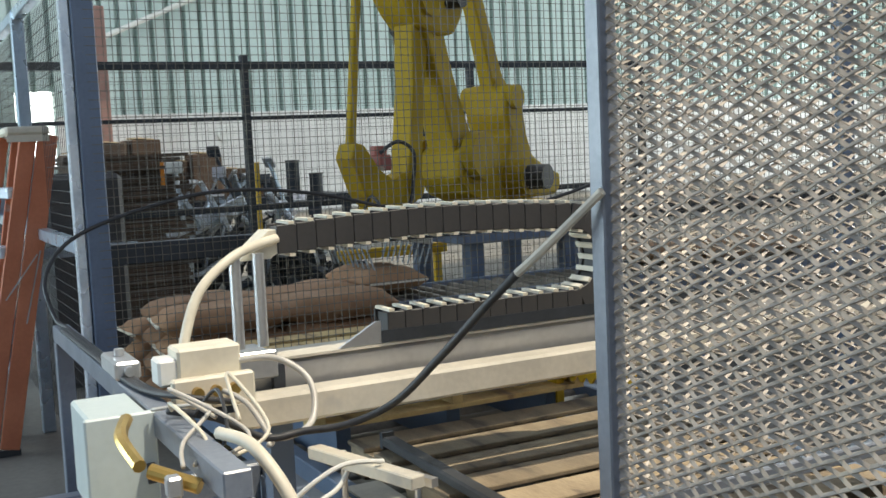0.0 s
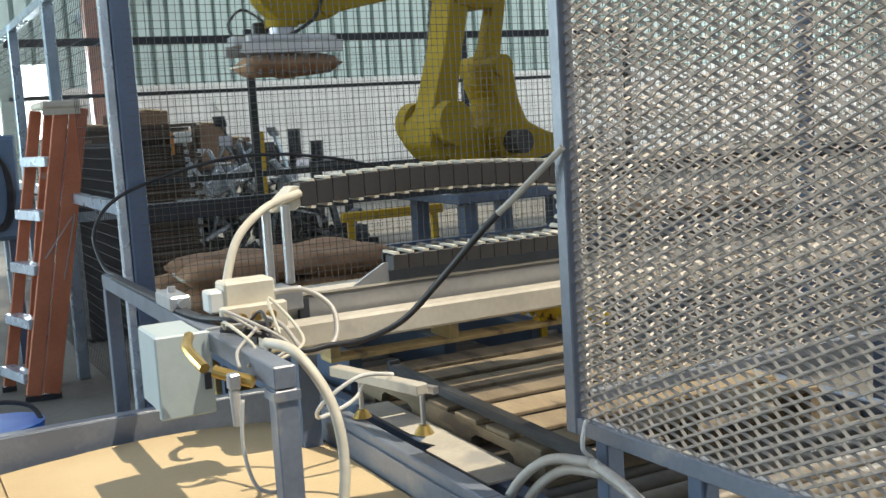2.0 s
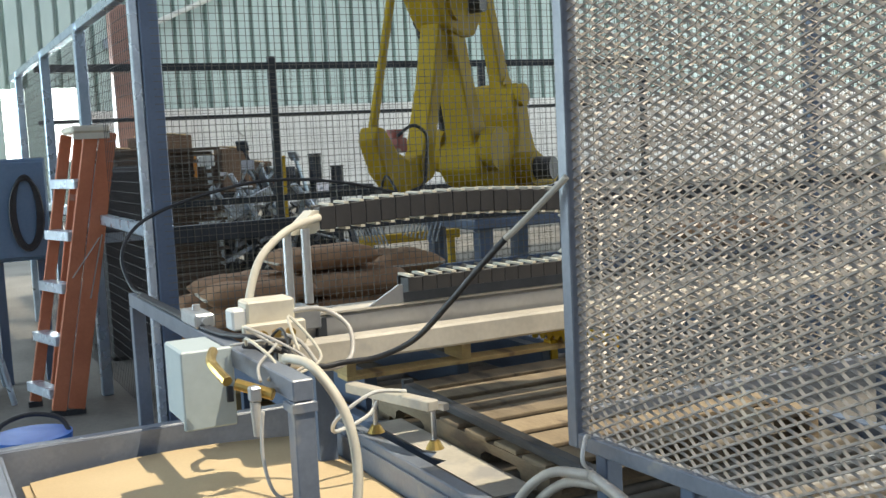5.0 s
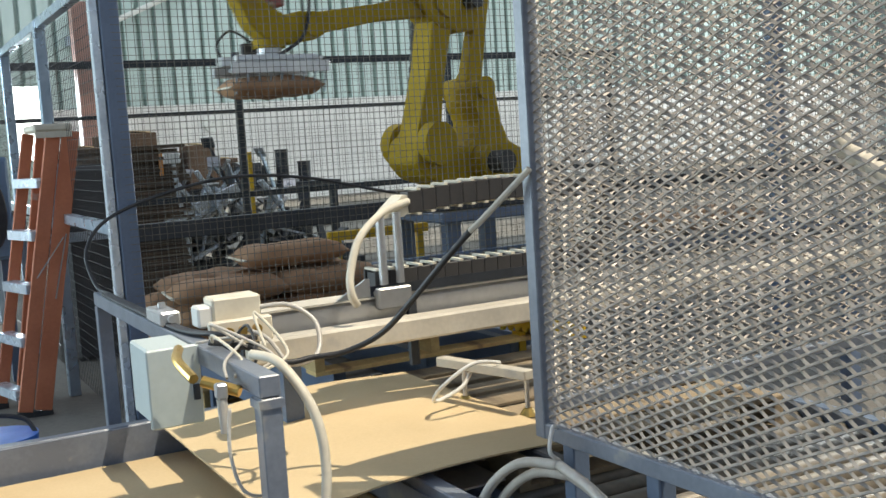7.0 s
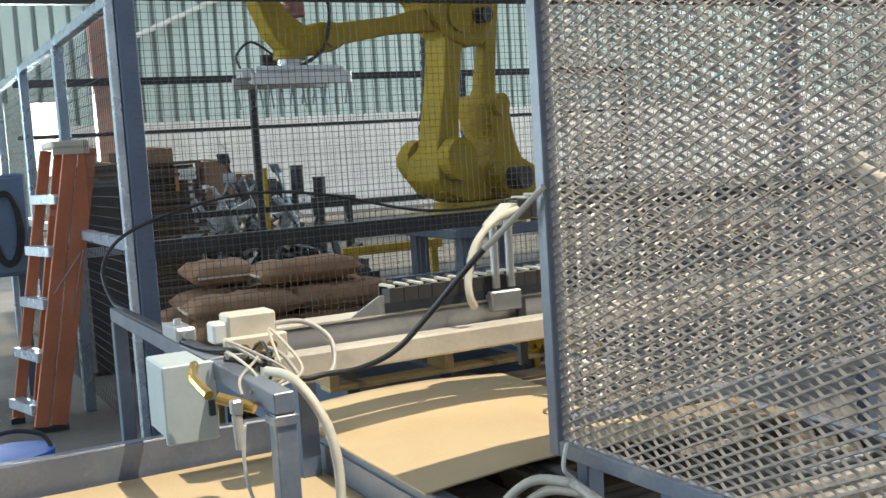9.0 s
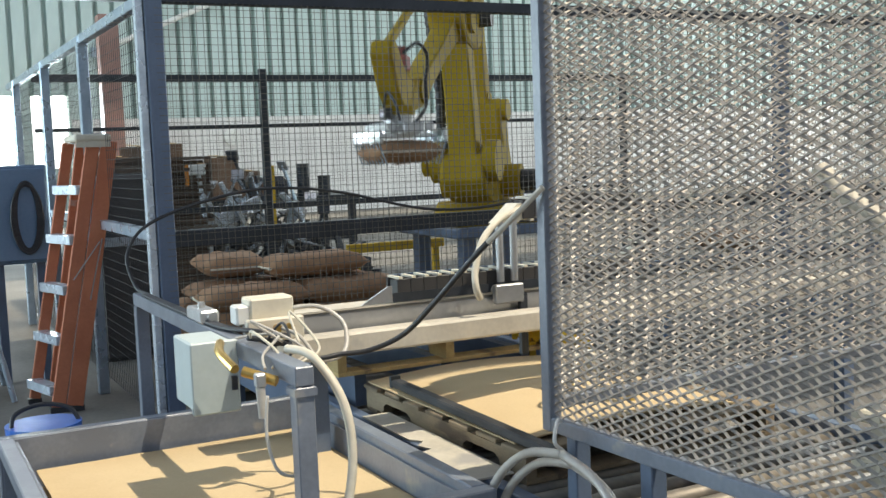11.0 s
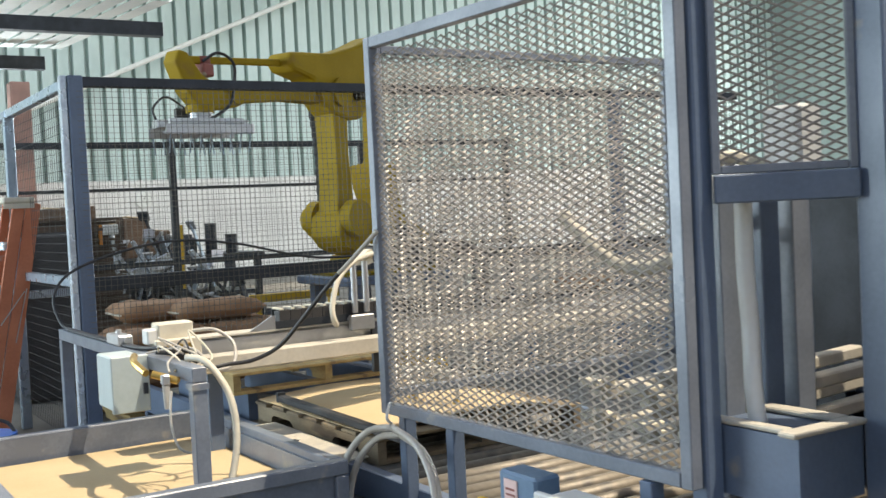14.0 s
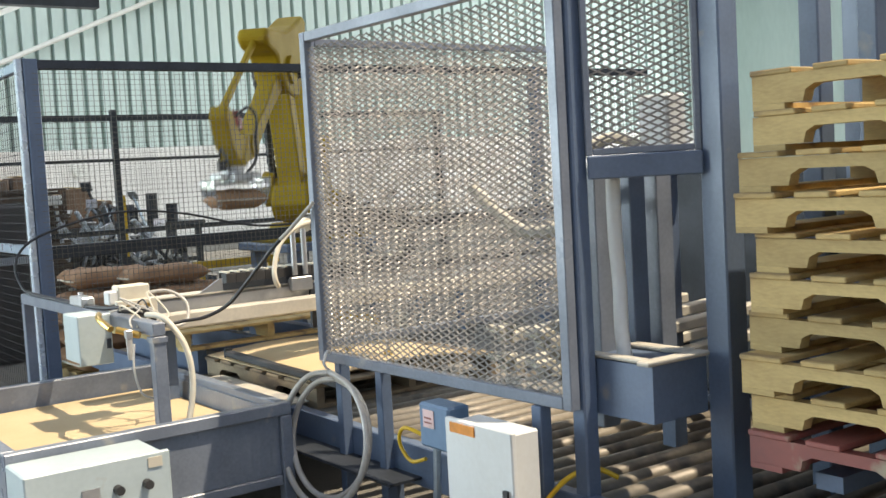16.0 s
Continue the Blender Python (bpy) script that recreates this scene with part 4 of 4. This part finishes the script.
clock = thing("wall_clock", "round white wall clock on the far wall", "clock", at=pose(7.17, YB - 0.1, 1.88))
part("case", rod(bmesh.new(), (0, 0, 0), (0, -0.06, 0), 0.19, n=28), WHITEBOX, clock)
part("face", rod(bmesh.new(), (0, -0.061, 0), (0, -0.066, 0), 0.17, n=28), WHITEBOX, clock)
part("pointer", bar((0, -0.069, 0), (0.05, -0.069, 0.1), 0.012, 0.004), BLACK, clock)
redcab = thing("red_column", "faded red steel column by the far wall", "column")
part("shaft", slab(3.95, 4.35, 22.0, 22.4, 0, 4.4, bevel=0.02), REDFAR, redcab)
part("base", slab(3.9, 4.4, 21.95, 22.45, 0, 0.1), DARKSTEEL, redcab)
brace = thing("wall_brace", "pale diagonal brace pipe on the far wall", "brace")
part("pipe", rod(bmesh.new(), (4.2, YB - 0.25, 3.8), (15.4, YB - 0.25, 8.65), 0.06), WHITEBOX, brace)
part("bracket", slab(4.1, 4.3, YB - 0.3, YB - 0.05, 3.7, 3.9), GALV, brace)
eave = thing("eave_beam", "dark steel eave beams under the roof", "beam")
part("beam", slab(-8, 4.6, 13.9, 14.1, 4.05, 4.25), DARKSTEEL, eave)
part("beam", slab(-8, 4.2, 19.8, 20.0, 4.35, 4.6), DARKSTEEL, eave)
for x in (-6, -3, 0.2):
    part("purlin", bar((x, 13.8, 4.4), (x + 0.4, 20, 4.75), 0.1, 0.12), REDFAR, eave)
    part("post", slab(x - 1.5, x - 1.38, 13.92, 14.08, 0, 4.049), WALLGREEN, eave)
bm = bmesh.new()
for k in range(41):
    x = -8 + 0.31 * k
    bm.faces.new([bm.verts.new(p) for p in ((x, 13.6, 4.5), (x + 0.25, 13.6, 4.5), (x + 0.25, 20.4, 4.85), (x, 20.4, 4.85))])
    bm.faces.new([bm.verts.new(p) for p in ((x + 0.25, 13.6, 4.5), (x + 0.31, 13.6, 4.56), (x + 0.31, 20.4, 4.91), (x + 0.25, 20.4, 4.85))])
part("deck", bm, WALLWHITE, eave)

# ---- palletizing robot ----
RX, RY = 3.730, 6.2
SO, SZ, L1, L2 = 0.430, 1.254, 0.998, 1.100
PU, PW = 0.5, 0.2
robot = thing("palletizing_robot", "yellow four-axis palletizing robot with a steel sack gripper", "robot", at=pose(RX, RY, 0))
bm = bmesh.new()
for x in (-0.35, 0.35):
    for y in (-0.35, 0.35):
        box(bm, x - 0.05, x + 0.05, y - 0.05, y + 0.05, 0, 0.72)
box(bm, -0.48, 0.48, -0.48, 0.48, 0.721, 0.79, 0.01)
part("pedestal", bm, BLUEGREY, robot, "blue-grey welded steel pedestal")
bm = slab(-0.42, 0.42, -0.36, 0.36, 0.791, 0.86, bevel=0.02)
rod(bm, (0, 0, 0.86), (0, 0, 0.95), 0.38, 0.34, n=32)
part("base", bm, YELLOW, robot)
bm = prism([(-0.6, 0.955), (-0.68, 1.0), (-0.68, 1.1), (-0.45, 1.17), (-0.3, 1.24), (-0.23, 1.38), (-0.19, 1.58), (-0.14, 1.69), (-0.04, 1.71), (0.03, 1.64), (0.03, 1.5), (-0.03, 1.38), (0.03, 1.25), (0.18, 1.2), (0.32, 1.3), (0.46, 1.35), (0.57, 1.28), (0.6, 1.12), (0.5, 1.02), (0.3, 0.955), (-0.3, 0.955)], -0.16, 0.16, 0.025)
for y in (-0.24, 0.15):
    rod(bm, (SO, y, SZ), (SO, y + 0.09, SZ), 0.15, 0.145, n=28)
rod(bm, (0.0, -0.3, 1.1), (0.0, 0.3, 1.1), 0.12, n=20)
rod(bm, (-0.06, -0.2, 1.62), (-0.06, 0.2, 1.62), 0.08, n=18)
turret = part("turret", bm, YELLOW, robot)
part("motor", rod(bmesh.new(), (SO, -0.275, SZ), (SO, -0.31, SZ), 0.1, n=20), YELLOW, turret)
part("motor", rod(bmesh.new(), (0.0, 0.301, 1.1), (0.0, 0.43, 1.1), 0.08, n=20), BLACK, turret)


def limb(length, w0, w1, thick, sign=1):
    """A tapered arm casting along z with round pivots at both ends."""
    bm = prism([(-w0, 0), (-w0 * 0.9, sign * length * 0.12), (-w1 * 0.8, sign * length * 0.5), (-w1, sign * length), (w1, sign * length), (w1 * 0.8, sign * length * 0.5), (w0 * 0.9, sign * length * 0.12), (w0, 0)], -thick, thick, 0.012)
    rod(bm, (0, -thick * 1.15, 0), (0, thick * 1.15, 0), w0 * 1.02, n=24)
    rod(bm, (0, -thick * 1.15, sign * length), (0, thick * 1.15, sign * length), w1 * 1.1, n=24)
    return bm


lower_arm = part("lower_arm", limb(L1, 0.115, 0.095, 0.1), YELLOW, robot)
part("hose_pack", tube([(-0.05, -0.15, -0.05), (-0.02, -0.17, 0.2), (0.0, -0.15, 0.5), (0.02, -0.16, 0.8), (0.08, -0.15, 1.05)], 0.035, 8, 8, 0.12), RUBBER, lower_arm, "black corrugated hose pack")
rear_link = part("rear_link", limb(L1, 0.08, 0.07, 0.05), YELLOW, robot)
bm = prism([(-0.56, 0.35), (-0.59, 0.46), (-0.5, 0.5), (-0.2, 0.38), (0.08, 0.3), (0.4, 0.28), (0.56, 0.27), (0.6, 0.2), (0.54, 0.13), (0.32, 0.08), (0.18, -0.1), (0.08, -0.18), (-0.1, -0.22), (-0.26, -0.2), (-0.36, -0.08), (-0.42, 0.16)], -0.12, 0.12, 0.03)
rod(bm, (0, -0.15, 0), (0, 0.15, 0), 0.115, n=26)
elbow = part("elbow_casting", bm, YELLOW, robot)
part("motor", rod(bmesh.new(), (-0.2, 0.121, 0.0), (-0.2, 0.22, 0.0), 0.055, n=18), BLACK, elbow)
forearm = part("forearm", limb(L2, 0.095, 0.07, 0.07, -1), YELLOW, robot)
tie_rod = part("tie_rod", limb(L2, 0.03, 0.03, 0.02, -1), YELLOW, robot)
bm = prism([(-0.09, -0.06), (-0.09, 0.07), (0.08, 0.08), (0.2, 0.05), (0.32, 0.11), (0.45, 0.25), (0.52, 0.26), (0.56, 0.18), (0.46, -0.02), (0.36, -0.11), (0.18, -0.13), (0.0, -0.1)], -0.065, 0.065, 0.015)
rod(bm, (0.3, 0, -0.1), (0.3, 0, -0.15), 0.1, n=20)
wrist = part("wrist", bm, YELLOW, robot)
part("motor", rod(slab(0.2, 0.3, -0.06, 0.06, 0.1, 0.19, bevel=0.01), (0.25, 0, 0.19), (0.25, 0, 0.24), 0.05, n=14), RED, wrist, "red and black wrist motor")
part("cable_loop", tube([(0.3, 0.05, 0.2), (0.2, 0.1, 0.26), (0.08, 0.12, 0.2), (0.06, 0.1, 0.05), (0.14, 0.12, -0.1), (0.3, 0.1, -0.2)], 0.011), RUBBER, wrist)

G = 0.74
bm = slab(-0.44 * G, 0.44 * G, -0.06, 0.06, -0.1, -0.04, bevel=0.006)
box(bm, -0.3 * G, 0.3 * G, -0.16, 0.16, -0.12, -0.101)
rod(bm, (0, 0, -0.04), (0, 0, 0.02), 0.08, n=18)
gripper = part("gripper", bm, ALU, robot, "silvery steel sack gripper with finger combs")
for s in (-1, 1):
    part("jaw_plate", slab(-0.42 * G, 0.42 * G, s * 0.185 - 0.01, s * 0.185 + 0.01, -0.15, -0.08, bevel=0.004), ALU, gripper)
    part("cylinder", rod(bmesh.new(), (-0.35 * G, s * 0.11, -0.06), (0.35 * G, s * 0.11, -0.06), 0.026, n=12), WHITEBOX, gripper)
    for k in range(9):
        x = (-0.38 + 0.095 * k) * G
        part("finger", bar((x, s * 0.19, -0.151), (x, s * 0.15, -0.27), 0.008, 0.008), GALV, gripper)
part("mounting", rod(bmesh.new(), (0, 0, 0.021), (0, 0, 0.07), 0.065, n=18), BLACK, gripper)
part("valve", slab(-0.2 * G, -0.05 * G, 0.07, 0.12, -0.02, 0.05, bevel=0.005), BLACK, gripper)
part("air_line", tube([(-0.07, 0.1, 0.05), (-0.2, 0.11, 0.13), (-0.3, 0.09, 0.05), (-0.29, 0.07, -0.03)], 0.008), RUBBER, gripper)

# joint angles: seconds, turn from -x towards -y, lower arm, forearm
JOINTS = [
    (0, 28, 21, 8), (0.5, 31, 22, 15), (1, 34.2, -21.4, 66.0), (1.5, 24.6, -32.4, 80.2), (2, 11.4, -14.4, 80.3), (2.5, 31.2, 37.6, 48.7), (3, 25.8, 28.1, 40.3),
    (3.3, 18.8, 17.5, 63.0), (3.8, 23.9, 1.3, 86.3), (4.3, 16.4, -14.6, 72.1), (4.8, 32.7, 13.6, 24.2), (5.3, 29.7, 20.7, 19.3), (5.5, 33, 20, 18), (6, 36.8, -23.7, 66.2),
    (6.5, 12.1, -33.0, 85.4), (7, 12.9, -13.4, 80.9), (7.5, 12.7, 32.8, 52.4), (8, 17.7, 45.9, 47.5), (8.5, 19.8, 5.1, 70.1), (9, 18.3, -9.4, 81.2), (9.4, 16.4, -14.6, 72.1),
    (9.9, 32.7, 13.6, 24.2), (10.4, 29.7, 20.7, 19.3), (10.9, 46.4, 17.7, 55.8), (11.5, 30.3, -25.8, 77.4), (12, 15.0, -10.5, 80.5), (12.5, 21.2, 24.5, 62.3), (13, 21.0, 44.6, 45.7),
    (13.5, 18.8, 17.5, 63.0), (14, 23.9, 1.3, 86.3), (14.5, 16.4, -14.6, 72.1), (15, 32.7, 13.6, 24.2), (15.5, 29.7, 20.7, 19.3), (16, 46.4, 17.7, 55.8)]
TOOL_YAW = [(0, 90), (1.0, 80), (1.5, 25), (2.0, 0), (3.0, 0), (3.6, 0), (4.5, 60), (5.2, 90), (6.0, 75), (6.5, 20), (7.0, 0), (7.5, 55), (8.0, 85), (8.5, 40), (9.0, 0),
            (9.6, 40), (10.3, 90), (11.0, 80), (11.5, 45), (12.0, 5), (13.0, 0), (14.0, 0), (14.6, 10), (15.2, 80), (16.0, 75)]


def along(rows, t):
    """A smooth value between rows of seconds and numbers."""
    rows = [(r[0], np.array(r[1:], float)) for r in rows]
    if t <= rows[0][0]:
        return rows[0][1]
    for i in range(len(rows) - 1):
        (t0, a), (t1, b) = rows[i], rows[i + 1]
        if t <= t1:
            p, q = rows[max(i - 1, 0)], rows[min(i + 2, len(rows) - 1)]
            m0 = (b - p[1]) / (t1 - p[0]) * (t1 - t0)
            m1 = (q[1] - a) / (q[0] - t0) * (t1 - t0)
            u = (t - t0) / (t1 - t0)
            return (2 * u ** 3 - 3 * u * u + 1) * a + (u ** 3 - 2 * u * u + u) * m0 + (3 * u * u - 2 * u ** 3) * b + (u ** 3 - u * u) * m1
    return rows[-1][1]


def robot_pose(t):
    """The poses of the robot's parts in its own space."""
    turn, a, b = along(JOINTS, t)
    yaw = along(TOOL_YAW, t)[0]
    m = pose(0, 0, 0, 0, 0, 180 + turn)
    ar, br = radians(a), radians(b)
    e = (SO + L1 * math.sin(ar), SZ + L1 * math.cos(ar))
    w = (e[0] + L2 * math.sin(br), e[1] - L2 * math.cos(br))
    tool = m @ Vector((w[0] + 0.3, 0, w[1] - 0.16))
    return {turret: m, lower_arm: m @ pose(SO, 0, SZ, 0, a), rear_link: m @ pose(SO - 0.51, 0, SZ + 0.42, 0, a), elbow: m @ pose(e[0], 0, e[1]),
            forearm: m @ pose(e[0], 0, e[1], 0, -b), tie_rod: m @ pose(e[0] + PU, 0, e[1] + PW, 0, -b), wrist: m @ pose(w[0], 0, w[1]),
            gripper: Matrix.Translation(tool) @ pose(0, 0, 0, 0, 0, yaw)}


def tool_at(t):
    return Matrix.Translation((RX, RY, 0)) @ robot_pose(t)[gripper]


DROP = -0.285
cargo = []
for k, (t0, t1, x) in enumerate(((0.35, 2.8, 0), (5.45, 8.0, 1), (10.55, 13.0, 2), (15.65, 99, 3))):
    cargo.append((sack("brown paper sack carried by the robot gripper", Matrix(), 60 + k, "sacks carried by the robot"), t0, t1))

# ---- gantry carriage, chain and gripper arm ----
carriage = thing("gantry_carriage", "sliding gantry carriage with chrome rods and suction arm", "carriage")
part("plate", slab(-0.15, -0.03, 2.612, 2.645, 0.76, 0.83, bevel=0.005), ALU, carriage)
part("saddle", slab(-0.15, -0.03, 2.646, 2.79, 0.802, 0.82, bevel=0.004), ALU, carriage)
for x in (-0.12, -0.06):
    part("rod", rod(bmesh.new(), (x, 2.63, 0.84), (x, 2.63, 1.07), 0.014, n=14), ALU, carriage, "polished chrome guide rod")
part("end_bracket", prism([(-0.1, 1.05), (-0.02, 1.05), (0.03, 1.08), (0.03, 1.12), (-0.02, 1.12)], 2.66, 2.74), CREAM, carriage)
part("hose", tube([(0.0, 2.66, 1.1), (-0.12, 2.62, 1.07), (-0.22, 2.58, 1.0), (-0.27, 2.55, 0.9), (-0.28, 2.53, 0.84), (-0.26, 2.54, 0.8)], 0.0125, 8), CREAM, carriage, "pale flexible hose", smooth=True)
part("drop_arm", slab(-0.04, -0.01, 2.624, 2.645, 0.56, 0.79), DARKSTEEL, carriage)
part("suction_arm", bar((0.03, 2.56, 0.575), (0.13, 2.18, 0.575), 0.04, 0.03, 0.003), DUSTY, carriage)
part("suction_arm", bar((0.08, 2.56, 0.56), (0.18, 2.2, 0.56), 0.02, 0.02), ALU, carriage)
for f in (0.15, 0.85):
    q = Vector((0.03, 2.56, 0.56)).lerp(Vector((0.13, 2.18, 0.56)), f)
    part("cup_stem", rod(bmesh.new(), q + Vector((0.04, 0, 0.02)), q + Vector((0.04, 0, -0.1)), 0.008, n=8), ALU, carriage)
    part("suction_cup", rod(bmesh.new(), q + Vector((0.04, 0, -0.101)), q + Vector((0.04, 0, -0.125)), 0.014, 0.028, n=14), BRASS, carriage)
part("air_tube", tube([(0.1, 2.3, 0.6), (-0.02, 2.26, 0.62), (-0.12, 2.28, 0.56), (-0.1, 2.36, 0.5), (0.02, 2.4, 0.52), (0.07, 2.42, 0.57)], 0.006), WHITEBOX, carriage, "white looped air tube")

chain = thing("cable_chain", "black plastic cable chain with tan cross bars", "cable chain")
PITCH, NLINK, CX0, CZ0, CR = 0.052, 36, 1.33, 0.845, 0.125
bm = bmesh.new()
for s in (-1, 1):
    box(bm, -0.0256, 0.0256, s * 0.04 - 0.006, s * 0.04 + 0.006, -0.036, 0.036, 0.002)
links = []
mesh_a = bpy.data.meshes.new("link")
box(bm, -0.018, 0.018, -0.034, 0.034, -0.03, 0.03)
bm.to_mesh(mesh_a)
bm.free()
mesh_a.materials.append(BLACK)
bm = slab(-0.02, -0.005, -0.047, 0.047, -0.044, -0.0365)
mesh_b = bpy.data.meshes.new("cross_bar")
bm.to_mesh(mesh_b)
bm.free()
mesh_b.materials.append(CREAM)
for k in range(NLINK):
    a = new("link", mesh_a)
    a.parent = chain
    for h in (0.0, 0.081):
        c = new("cross_bar", mesh_b)
        c.parent = a
        c.location = (0, 0, h)
    links.append(a)

CARRY = [(0, 1.04), (5.9, 1.04), (6.15, 1.06), (6.5, 1.28), (7.0, 1.47), (7.5, 1.6), (8.0, 1.7), (8.5, 1.74), (8.8, 1.78), (9.2, 1.9), (9.8, 2.0), (10.4, 1.95), (11.2, 1.83), (11.6, 1.81), (16, 1.81)]


def link_pose(s, xe):
    """A place along the chain, s metres from its fixed end, when the moving end stands at xe."""
    total = PITCH * NLINK
    xb = (total - math.pi * CR + CX0 + xe) / 2
    if s < xb - CX0:
        return pose(CX0 + s, 2.7, CZ0)
    s -= xb - CX0
    if s < math.pi * CR:
        a = s / CR
        return pose(xb + CR * math.sin(a), 2.7, CZ0 + CR * (1 - math.cos(a)), 0, -math.degrees(a), 0)
    s -= math.pi * CR
    run = xb - xe
    return pose(xb - s, 2.7, CZ0 + 2 * CR + 0.02 * math.sin(math.pi * min(1, s / max(run, 0.01))), 0, -180, 0)


# ---- area lamps for daylight ----
# Fill at the open left side, added to light the post sides.
skylight(-7.8, 9.5, 2.2, 7, 3.8, 1250, (2, 7.5, 1.2), (0.66, 0.85, 1.0))
skylight(8, 9, 8.7, 30, 1.8, 200, (8, 9.3, 0))
skylight(8, 14, 8.7, 30, 1.8, 900, (8, 14.3, 0), (0.86, 0.95, 1.0))
skylight(8, 19, 8.7, 30, 1.8, 600, (8, 19.3, 0), (0.86, 0.95, 1.0))
# Added lamp at the solid right wall, no opening: brightens and rakes the far wall.
skylight(29.9, 17, 3.2, 8, 5, 3000, (0, 19, 2.0), (0.86, 0.95, 1.0))
skylight(2.7, 23.8, 2.1, 1.6, 1.5, 600, (1.5, 5, 1.2), (0.72, 0.88, 1.0))


# ---- things that move ----
def motions():
    times = [k * 0.1 for k in range(161)]
    rows = {}
    for t in times:
        for ob, m in robot_pose(t).items():
            rows.setdefault(ob, []).append((t, m))
    for ob, r in rows.items():
        walk(ob, r)
    for k, (ob, t0, t1) in enumerate(cargo):
        held = lambda t: tool_at(t) @ Matrix.Translation((0, 0, DROP))
        first = held(t0).translation
        first.z = min(first.z, 0.545)
        lane = pose(first.x, first.y, first.z, 0, 0, 90)
        come = max(0.0, t0 - 1.6)
        far = 1.4 + 0.5 * k
        r = []
        if t0 > 2:
            r += [(0, pose(first.x + far, first.y, first.z, 0, 0, 90)), (come, pose(first.x + far, first.y, first.z, 0, 0, 90)), (t0 - 0.4, lane)]
        else:
            r += [(0, lane)]
        t = t0
        while t < min(t1, 16.0) + 0.001:
            r.append((t, held(t)))
            t += 0.1
        if t1 < 16:
            down = r[-1][1].copy()
            down.translation.z = min(down.translation.z, 0.64)
            r += [(t1 + 0.25, down), (16, down)]
        elif r[-1][0] < 16:
            r.append((16, held(16)))
        walk(ob, r)
    grid = [0, 5.8] + [5.8 + 0.2 * k for k in range(1, 31)] + [16]
    walk(carriage, [(t, pose(along(CARRY, t)[0], 0, 0)) for t in grid])
    for k, ob in enumerate(links):
        walk(ob, [(t, link_pose(PITCH * (k + 0.5), along(CARRY, t)[0])) for t in grid])
    z0, z1 = 0.328, ROLLZ + 0.107
    walk(slip, [(0, pose(SHX, SHY, z0)), (5.2, pose(SHX, SHY, z0)), (5.5, pose(SHX, SHY, z0 + 0.003, 0, -2)), (5.9, pose(SHX + 0.02, SHY, z0 + 0.01, 0, -4.5)),
                (6.2, pose(SHX + 0.07, SHY, z0 + 0.03, 0, -7)), (6.5, pose(SHX + 0.3, SHY + 0.02, z0 + 0.07, 0, -4)), (7.0, pose(SHX + 0.52, SHY + 0.04, z0 + 0.085, 0, -2)), (7.5, pose(SHX + 0.65, SHY + 0.05, z0 + 0.105, 0, -1)),
                (8.0, pose(SHX + 0.76, SHY + 0.06, z0 + 0.11)), (8.8, pose(SHX + 0.84, SHY + 0.06, z0 + 0.11)), (9.4, pose(SHX + 1.05, SHY + 0.05, z0 + 0.13)),
                (10.0, pose(1.42, SHY + 0.15, z1 + 0.06)), (10.6, pose(1.43, SHY + 0.21, z1 + 0.002)), (16, pose(1.43, SHY + 0.21, z1 + 0.002))])


motions()
